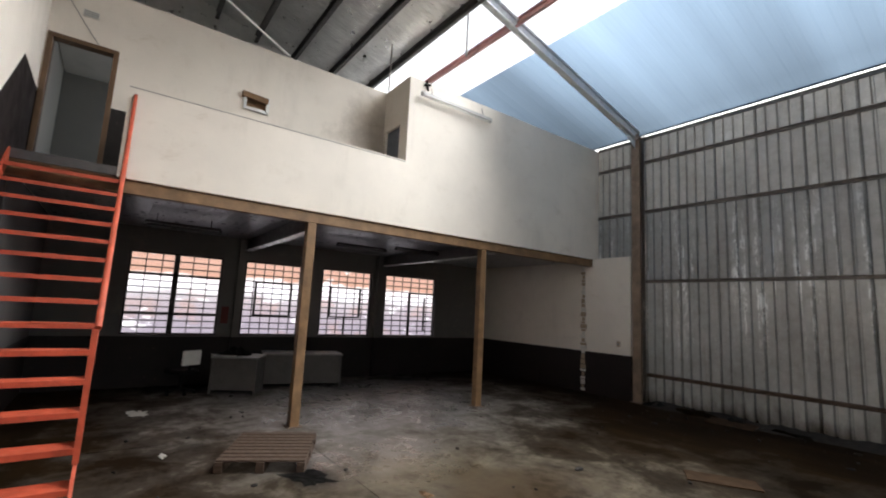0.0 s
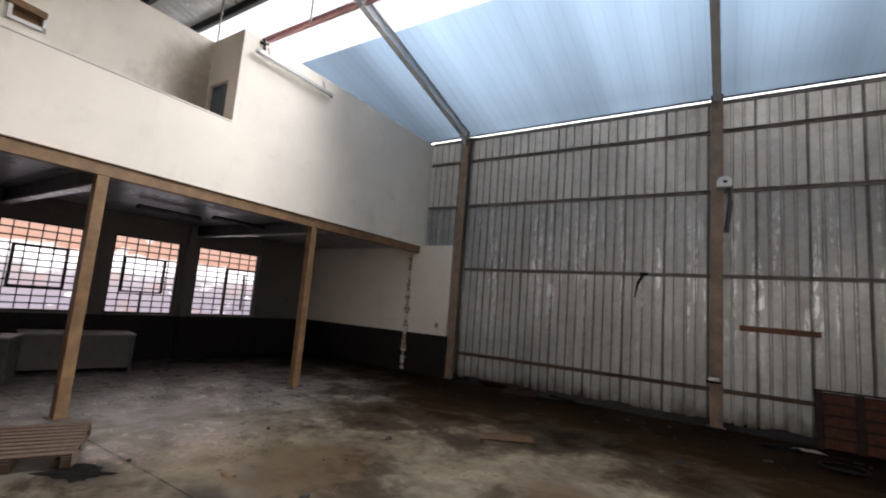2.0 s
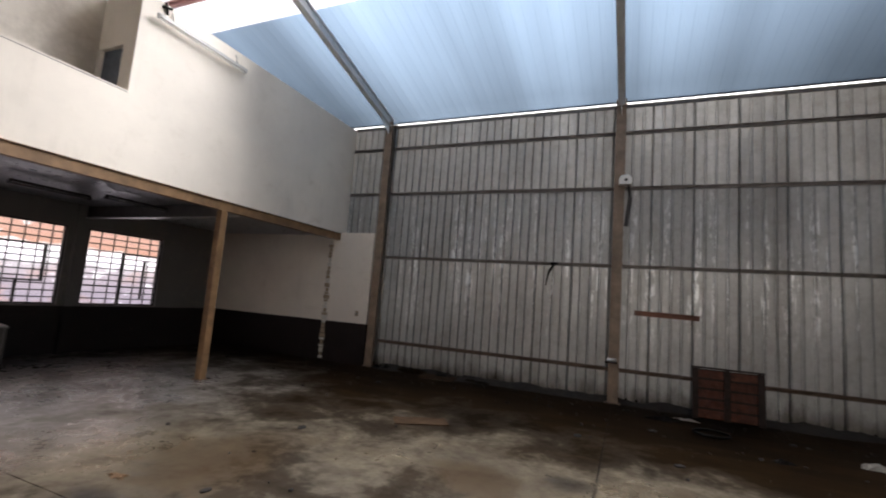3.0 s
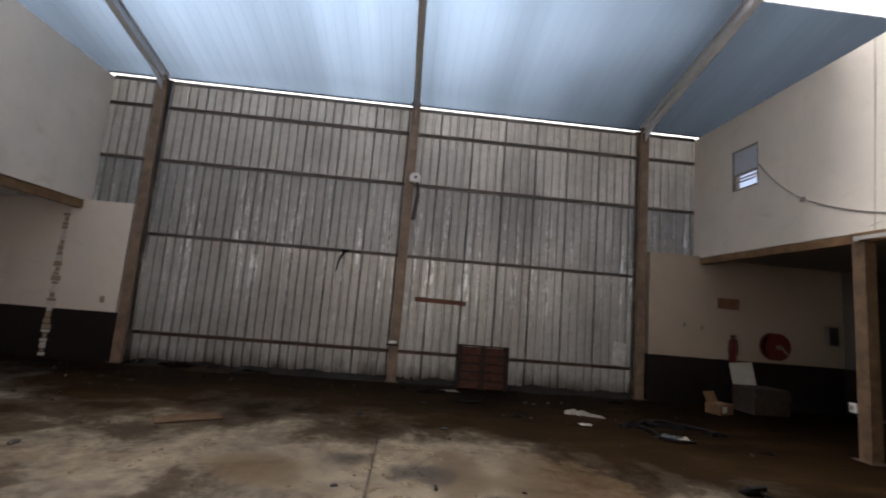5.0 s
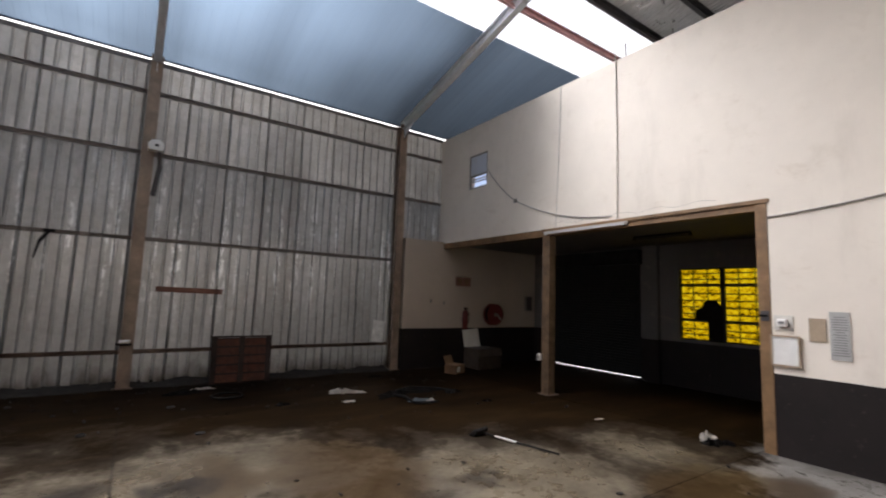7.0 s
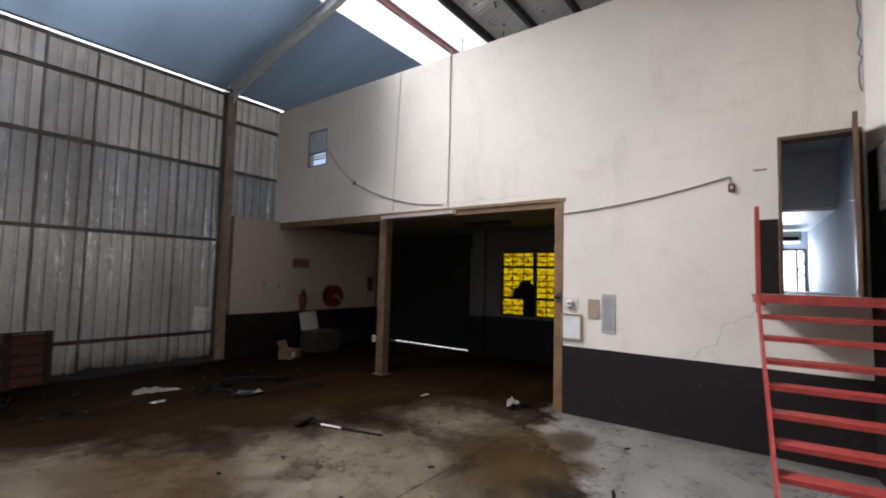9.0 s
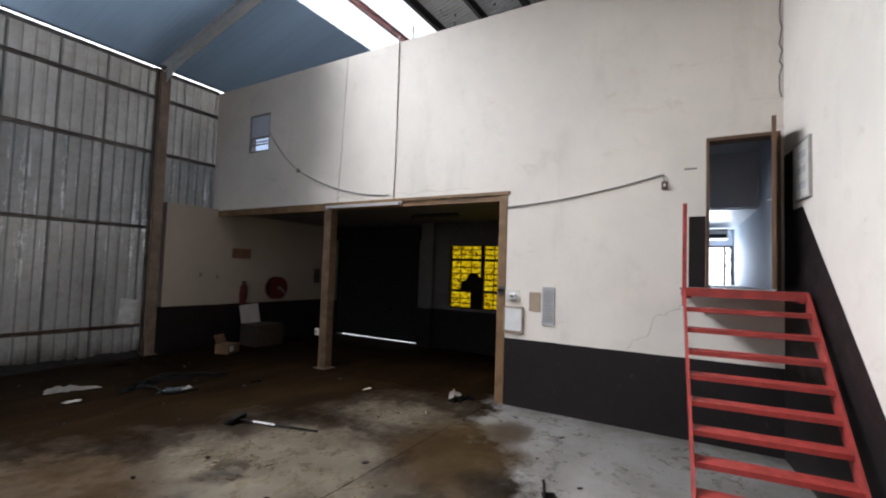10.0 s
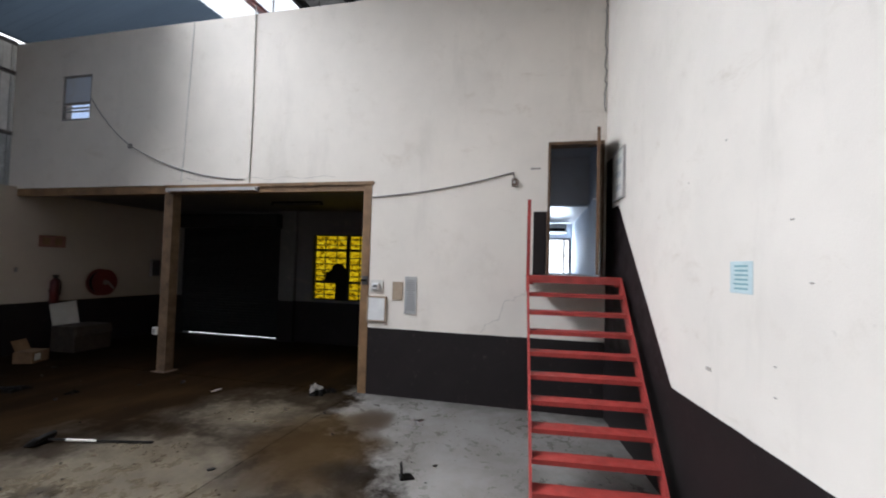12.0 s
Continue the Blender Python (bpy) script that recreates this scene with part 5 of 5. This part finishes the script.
def pedestal_desk(m, w, d, label):
    dk = thing("office_desk", label, "desk", m, "grey desks")
    part_box("desktop", (-w / 2, -d / 2, 0.74, w / 2, d / 2, 0.775), m_desk_top, dk, bevel=0.005)
    for s in (-1, 1):
        part_box("side_panel", (s * (w / 2 - 0.03) - 0.02, -d / 2 + 0.03, 0, s * (w / 2 - 0.03) + 0.02, d / 2 - 0.03, 0.738), m_desk, dk)
    part_box("modesty_panel", (-w / 2 + 0.055, -d / 2 + 0.06, 0.08, w / 2 - 0.055, -d / 2 + 0.08, 0.738), m_desk, dk)
    for k in range(3):
        drawer = part_box("drawer", (w / 2 - 0.50, d / 2 - 0.40, 0.10 + 0.20 * k, w / 2 - 0.06, d / 2 - 0.05, 0.285 + 0.20 * k), m_desk, dk, bevel=0.004)
        part_box("handle", (w / 2 - 0.34, d / 2 - 0.049, 0.19 + 0.20 * k, w / 2 - 0.22, d / 2 - 0.03, 0.205 + 0.20 * k), m_steel, drawer)
    return dk


pedestal_desk(pose(-9.05, 3.02, 0, 0, 0, 62), 0.95, 0.78, "grey laminate office desk with papers on top")
pedestal_desk(pose(-9.45, 4.55, 0, 0, 0, 78), 1.85, 0.80, "long grey laminate office desk near the window")
rng = random.Random(8)
for i, (x, y, z) in enumerate(((-8.9, 2.75, 0.777), (-9.2, 3.1, 0.777), (-9.1, 2.6, 0.777), (-9.5, 4.2, 0.777), (-9.4, 5.0, 0.777))):
    pp = thing("paper_stack", "loose dusty papers on a desk", "papers", pose(x, y, z, 0, 0, rng.uniform(0, 90)), "desk papers")
    part_box("sheet", (-0.15, -0.105, 0, 0.15, 0.105, 0.012), m_paper, pp)
    part_box("top_sheet", (-0.12, -0.09, 0.0121, 0.17, 0.10, 0.020), m_ink if i == 2 else m_cloth, pp)

ch = thing("office_chair", "dark office chair with a pale back panel", "chair", pose(-9.15, 1.95, 0, 0, 0, -60))
part_box("seat", (-0.24, -0.24, 0.42, 0.24, 0.24, 0.50), m_black, ch, bevel=0.03)
bm = bmesh.new()
box(bm, -0.21, 0.22, 0.60, 0.21, 0.27, 0.90)
part("backrest", bm, m_paper, ch, "pale grey backrest", bevel=0.02)
bm = bmesh.new()
rod(bm, (0, 0, 0.10), (0, 0, 0.42), 0.03, 10)
rod(bm, (0, 0.2, 0.44), (0, 0.25, 0.66), 0.02, 8)
part("column", bm, m_black, ch)
for k in range(5):
    a = 2 * math.pi * k / 5
    bm = bmesh.new()
    rod(bm, (0, 0, 0.11), (0.27 * math.cos(a), 0.27 * math.sin(a), 0.06), 0.018, 6)
    rod(bm, (0.27 * math.cos(a), 0.27 * math.sin(a) - 0.015, 0.03), (0.27 * math.cos(a), 0.27 * math.sin(a) + 0.015, 0.03), 0.03, 10)
    part("foot", bm, m_black, ch)
rs = thing("fire_notice", "small red notice on the grey window wall", "notice", pose(XW + 0.002, 2.83, 1.60, 0, 0, 90))
part_box("plate", (-0.08, -0.008, -0.20, 0.08, 0, 0.20), m_ext_red, rs)

# pallet
pal = thing("wooden_pallet", "weathered wooden pallet lying on the floor beside a post", "pallet", pose(-4.50, 2.50, 0, 0, 0, -27))
for k in range(9):
    part_box("deck_board", (-0.60 + 0.135 * k, -0.5, 0.118, -0.60 + 0.135 * k + 0.10, 0.5, 0.140), m_pallet, pal, bevel=0.003)
for y in (-0.46, 0.0, 0.46):
    part_box("stringer_board", (-0.6, y - 0.045, 0.095, 0.6, y + 0.045, 0.117), m_pallet, pal)
    for x in (-0.55, 0.0, 0.55):
        part_box("block", (x - 0.06, y - 0.045, 0.018, x + 0.06, y + 0.045, 0.0945), m_pallet, pal)
    part_box("bottom_board", (-0.6, y - 0.05, 0.0, 0.6, y + 0.05, 0.0175), m_pallet, pal)

# ---- litter ----


def crumpled(name, label, category, x, y, sx, sy, h, material, seed, rot=0.0):
    """A crumpled, ragged-edged sheet or rag lying on the floor."""
    c = thing(name, label, category, pose(x, y, 0, 0, 0, rot))
    r = random.Random(seed)
    off = Vector((r.uniform(0, 50), r.uniform(0, 50), 0))
    bm = bmesh.new()
    rings, spokes = 6, 30
    mid = bm.verts.new((0, 0, 0.004 + h * 0.5))
    last = None
    for k in range(1, rings + 1):
        f = k / rings
        ring = []
        for i in range(spokes):
            a = 2 * math.pi * i / spokes
            d = Vector((math.cos(a), math.sin(a), 0))
            edge = 0.95 + 0.85 * noise.noise(d * 1.4 + off) + 0.55 * noise.noise(d * 3.7 + off * 2.0)
            q = noise.noise(d * f * 2.4 + off * 1.7) * 0.5 + 0.5
            z = 0.004 + h * (0.10 + 1.3 * q * q) * (1.0 - f ** 5)
            ring.append(bm.verts.new((d.x * f * edge * sx / 2, d.y * f * edge * sy / 2, max(0.004, z))))
        for i in range(spokes):
            j = (i + 1) % spokes
            bm.faces.new((mid, ring[i], ring[j]) if last is None else (last[i], ring[i], ring[j], last[j]))
        last = ring
    bmesh.ops.solidify(bm, geom=bm.faces[:], thickness=0.003)
    part("sheet", bm, material, c)
    return c


bundle = crumpled("cloth_bundle", "dark cloth bundle lying on a grey desk", "bundle", -9.0, 2.9, 0.52, 0.42, 0.26, m_black, 61)
bundle.matrix_world = pose(-9.05, 2.95, 0.772, 0, 0, 30)
crumpled("rag", "dirty white rag lying on the floor", "rag", 5.22, 9.0, 0.58, 0.26, 0.12, m_cloth, 1, rot=-25)
crumpled("plastic_bag", "blue-grey plastic scrap among dark litter", "bag", 6.25, 7.72, 0.34, 0.22, 0.09, m_blue_plastic, 2)
crumpled("plastic_bag", "white crumpled scrap among dark litter", "bag", 6.42, 7.62, 0.14, 0.12, 0.07, m_cloth, 22)
for strip in ([(5.9, 8.37), (6.27, 8.62), (6.69, 8.86), (6.83, 8.62), (7.15, 8.51), (7.31, 8.07)], [(5.99, 8.37), (6.09, 8.0), (6.04, 7.62), (6.19, 7.42), (6.51, 7.49)]):
    curve_thing("rubber_strip", [(x, y, 0.022 + 0.02 * (i % 2)) for i, (x, y) in enumerate(strip)], 0.024, m_black, "black rubber strip lying twisted on the floor", "strip")
crumpled("rag", "black crumpled rag on the floor", "rag", 6.0, 8.35, 0.8, 0.34, 0.10, m_black, 3, rot=12)
crumpled("rag", "black crumpled rag on the floor", "rag", 6.75, 8.5, 0.9, 0.32, 0.09, m_black, 4, rot=-8)
crumpled("rag", "black crumpled rag on the floor", "rag", 7.25, 8.1, 0.35, 0.2, 0.08, m_black, 5)
# next one is a black floor stain, built as a thin ragged sheet
crumpled("rag", "flat black oil stain by the pallet, built as a thin ragged sheet", "rag", -3.55, 2.68, 0.56, 0.36, 0.018, m_black, 6, rot=30)
crumpled("rag", "dark scrap on the floor", "rag", 3.92, 8.5, 0.24, 0.15, 0.06, m_black, 7)
crumpled("rag", "dark scrap on the floor", "rag", 6.6, 10.35, 0.38, 0.16, 0.05, m_black, 8)
crumpled("rag", "dark scrap on the floor", "rag", 7.43, 7.16, 0.20, 0.14, 0.06, m_black, 51)
crumpled("rag", "dark scrap on the floor", "rag", 2.34, 10.11, 0.30, 0.16, 0.06, m_black, 52)
crumpled("paper_scrap", "small white paper scrap on the floor", "paper", 5.05, 8.25, 0.26, 0.12, 0.03, m_paper, 9)
crumpled("paper_scrap", "small white paper scrap on the floor", "paper", 2.9, 10.45, 0.42, 0.14, 0.04, m_cloth, 10)
crumpled("paper_scrap", "small white paper scrap on the floor", "paper", 8.3, 5.26, 0.22, 0.08, 0.02, m_cloth, 12)
crumpled("paper_scrap", "pale cardboard scrap on the floor", "paper", -2.52, 3.6, 0.20, 0.12, 0.02, m_card, 13)
crumpled("paper_scrap", "small white paper scrap near the stair", "paper", -5.1, 1.35, 0.22, 0.07, 0.02, m_paper, 14)
crumpled("paper_scrap", "flat pale sheets on the floor by the wall", "paper", -7.6, 1.2, 0.55, 0.3, 0.02, m_paper, 15)
flap = thing("rubber_flap", "dark torn rubber flap standing on the floor", "scrap", pose(6.36, 1.40, 0, 0, 0, 25))
bm = bmesh.new()
prism(bm, [(-0.07, 0.0), (0.05, 0.0), (0.09, 0.10), (0.02, 0.16), (-0.05, 0.15), (-0.09, 0.07)], "y", -0.006, 0.006)
part("upright", bm, m_black, flap)
bm = bmesh.new()
prism(bm, [(-0.06, -0.13), (0.07, -0.10), (0.06, 0.02), (-0.07, 0.02)], "z", 0.0, 0.012)
part("foot", bm, m_black, flap)
crumpled("paper_scrap", "crumpled grey wire and paper on the floor", "paper", 7.9, 1.75, 0.28, 0.22, 0.04, m_cable, 17)
for i, (x, y, sx, sy, h) in enumerate(((-4.0, 11.12, 0.7, 0.3, 0.12), (-3.2, 11.1, 0.9, 0.36, 0.16), (-2.3, 11.05, 0.8, 0.36, 0.10), (-1.4, 11.12, 0.8, 0.3, 0.08))):
    crumpled("dirt_heap", "dark heap of dirt and rags along the sheeted wall", "dirt", x, y, sx, sy, h, m_black if i % 2 == 0 else m_floor, 30 + i)
m_rust_board = simple("muddy_plywood", (0.048, 0.029, 0.017), 0.95, 0, 0.4)
m_rust_board.node_tree.nodes["Principled BSDF"].inputs["Specular IOR Level"].default_value = 0.08
fb = thing("floor_board", "flat brown plywood offcut on the floor", "board", pose(-1.05, 7.15, 0, 0, 0, 32))
part_box("plank", (-0.40, -0.20, 0.0, 0.42, 0.18, 0.018), m_rust_board, fb)
fb = thing("floor_board", "flat grey board lying against the sheeted wall", "board", pose(-2.35, 10.85, 0.0, 6, 0, 4))
part_box("plank", (-0.42, -0.22, 0.0, 0.42, 0.2, 0.03), m_rust_board, fb)

crumpled("plastic_bag", "dirty white crumpled plastic lying over black rubber", "bag", 8.78, 3.74, 0.32, 0.20, 0.17, m_cloth, 41, rot=20)
crumpled("rag", "black rubber scrap beside white plastic", "rag", 8.62, 3.62, 0.26, 0.20, 0.11, m_black, 42)
crumpled("rag", "black rubber scrap beside white plastic", "rag", 8.84, 3.52, 0.18, 0.16, 0.08, m_black, 43)

br = thing("broom", "broken broom with a dark head and a taped white handle", "broom", pose(5.94, 5.52, 0.0, 0, 0, -73))
bm = bmesh.new()
rod(bm, (0.0, 0, 0.04), (0.22, 0, 0.034), 0.013, 8)
part("handle_neck", bm, m_black, br)
bm = bmesh.new()
rod(bm, (0.22, 0, 0.034), (0.55, 0, 0.025), 0.015, 8)
part("handle", bm, m_paper, br, "white taped handle")
bm = bmesh.new()
rod(bm, (0.55, 0, 0.025), (1.18, 0, 0.016), 0.013, 8)
part("handle_end", bm, m_black, br)
bm = bmesh.new()
prism(bm, [(-0.15, 0.0), (-0.02, 0.0), (0.03, 0.06), (0.01, 0.11), (-0.05, 0.09)], "y", -0.16, 0.14)
part("head", bm, m_black, br, bevel=0.02)

ring = thing("bicycle_tyre", "thin black tyre hoop lying on the floor", "tyre", pose(3.2, 9.55, 0.03))
bm = bmesh.new()
n = 28
for i in range(n):
    a, b = 2 * math.pi * i / n, 2 * math.pi * (i + 1) / n
    rod(bm, (0.27 * math.cos(a), 0.24 * math.sin(a), 0), (0.27 * math.cos(b), 0.24 * math.sin(b), 0), 0.022, 6)
part("hoop", bm, m_black, ring, smooth=True)
crumpled("rag", "black rag beside the crate", "rag", 2.55, 10.2, 0.4, 0.3, 0.08, m_black, 18)

berm = thing("dirt_bank", "dark bank of soil and leaves along the sheeted wall", "dirt", pose(0, 0, 0))
bm = bmesh.new()
cols, rows = 120, 8
grid = []
for i in range(cols + 1):
    x = -4.2 + 11.5 * i / cols
    wide = 0.34 + 0.22 * noise.noise(Vector((x * 0.9, 3.0, 0)))
    high = 0.10 + 0.07 * noise.noise(Vector((x * 1.7, 8.0, 0)))
    line = []
    for k in range(rows + 1):
        f = k / rows
        rough_h = 0.03 * noise.noise(Vector((x * 6, f * 4, 1.0)))
        line.append(bm.verts.new((x, 11.29 - wide * f, max(-0.01, high * (1 - f) ** 1.3 + rough_h * (1 - f)) if k < rows else -0.01)))
    grid.append(line)
for a, b in zip(grid, grid[1:]):
    for k in range(rows):
        bm.faces.new((a[k], a[k + 1], b[k + 1], b[k]))
part("soil", bm, simple("black_soil", (0.016, 0.012, 0.009), 0.95, 0, 0.5, 6.0, 0.6, 40.0), berm, smooth=True)

# gravelly crumbs and dirt clods all over the floor
bm = bmesh.new()
rng = random.Random(21)
for i in range(620):
    if rng.random() < 0.55:
        x, y = rng.uniform(-5.5, 8.7), 11.15 - abs(rng.gauss(0, 1.6))
    else:
        x, y = rng.uniform(-9.9, 8.7), rng.uniform(0.8, 11.0)
    if y < 0.7 or (x < -5.7 and y < 0.9):
        continue
    s = rng.choice((0.006, 0.008, 0.010, 0.014, 0.02, 0.03)) * rng.uniform(0.7, 1.4)
    r = bmesh.ops.create_icosphere(bm, subdivisions=1, radius=s)
    bmesh.ops.transform(bm, matrix=pose(x, y, s * 0.4, rng.uniform(0, 90), 0, rng.uniform(0, 180)) @ Matrix.Diagonal((rng.uniform(0.8, 2.2), 1, 0.6, 1)), verts=r["verts"])
crumbs = mesh_of("floor_crumbs", bm, simple("dark_crumbs", (0.012, 0.009, 0.007), 1.0, 0, 0.5))
tagged(new("floor_crumbs", crumbs), "scattered dark crumbs of dirt on the concrete", "dirt", kind="stuff")
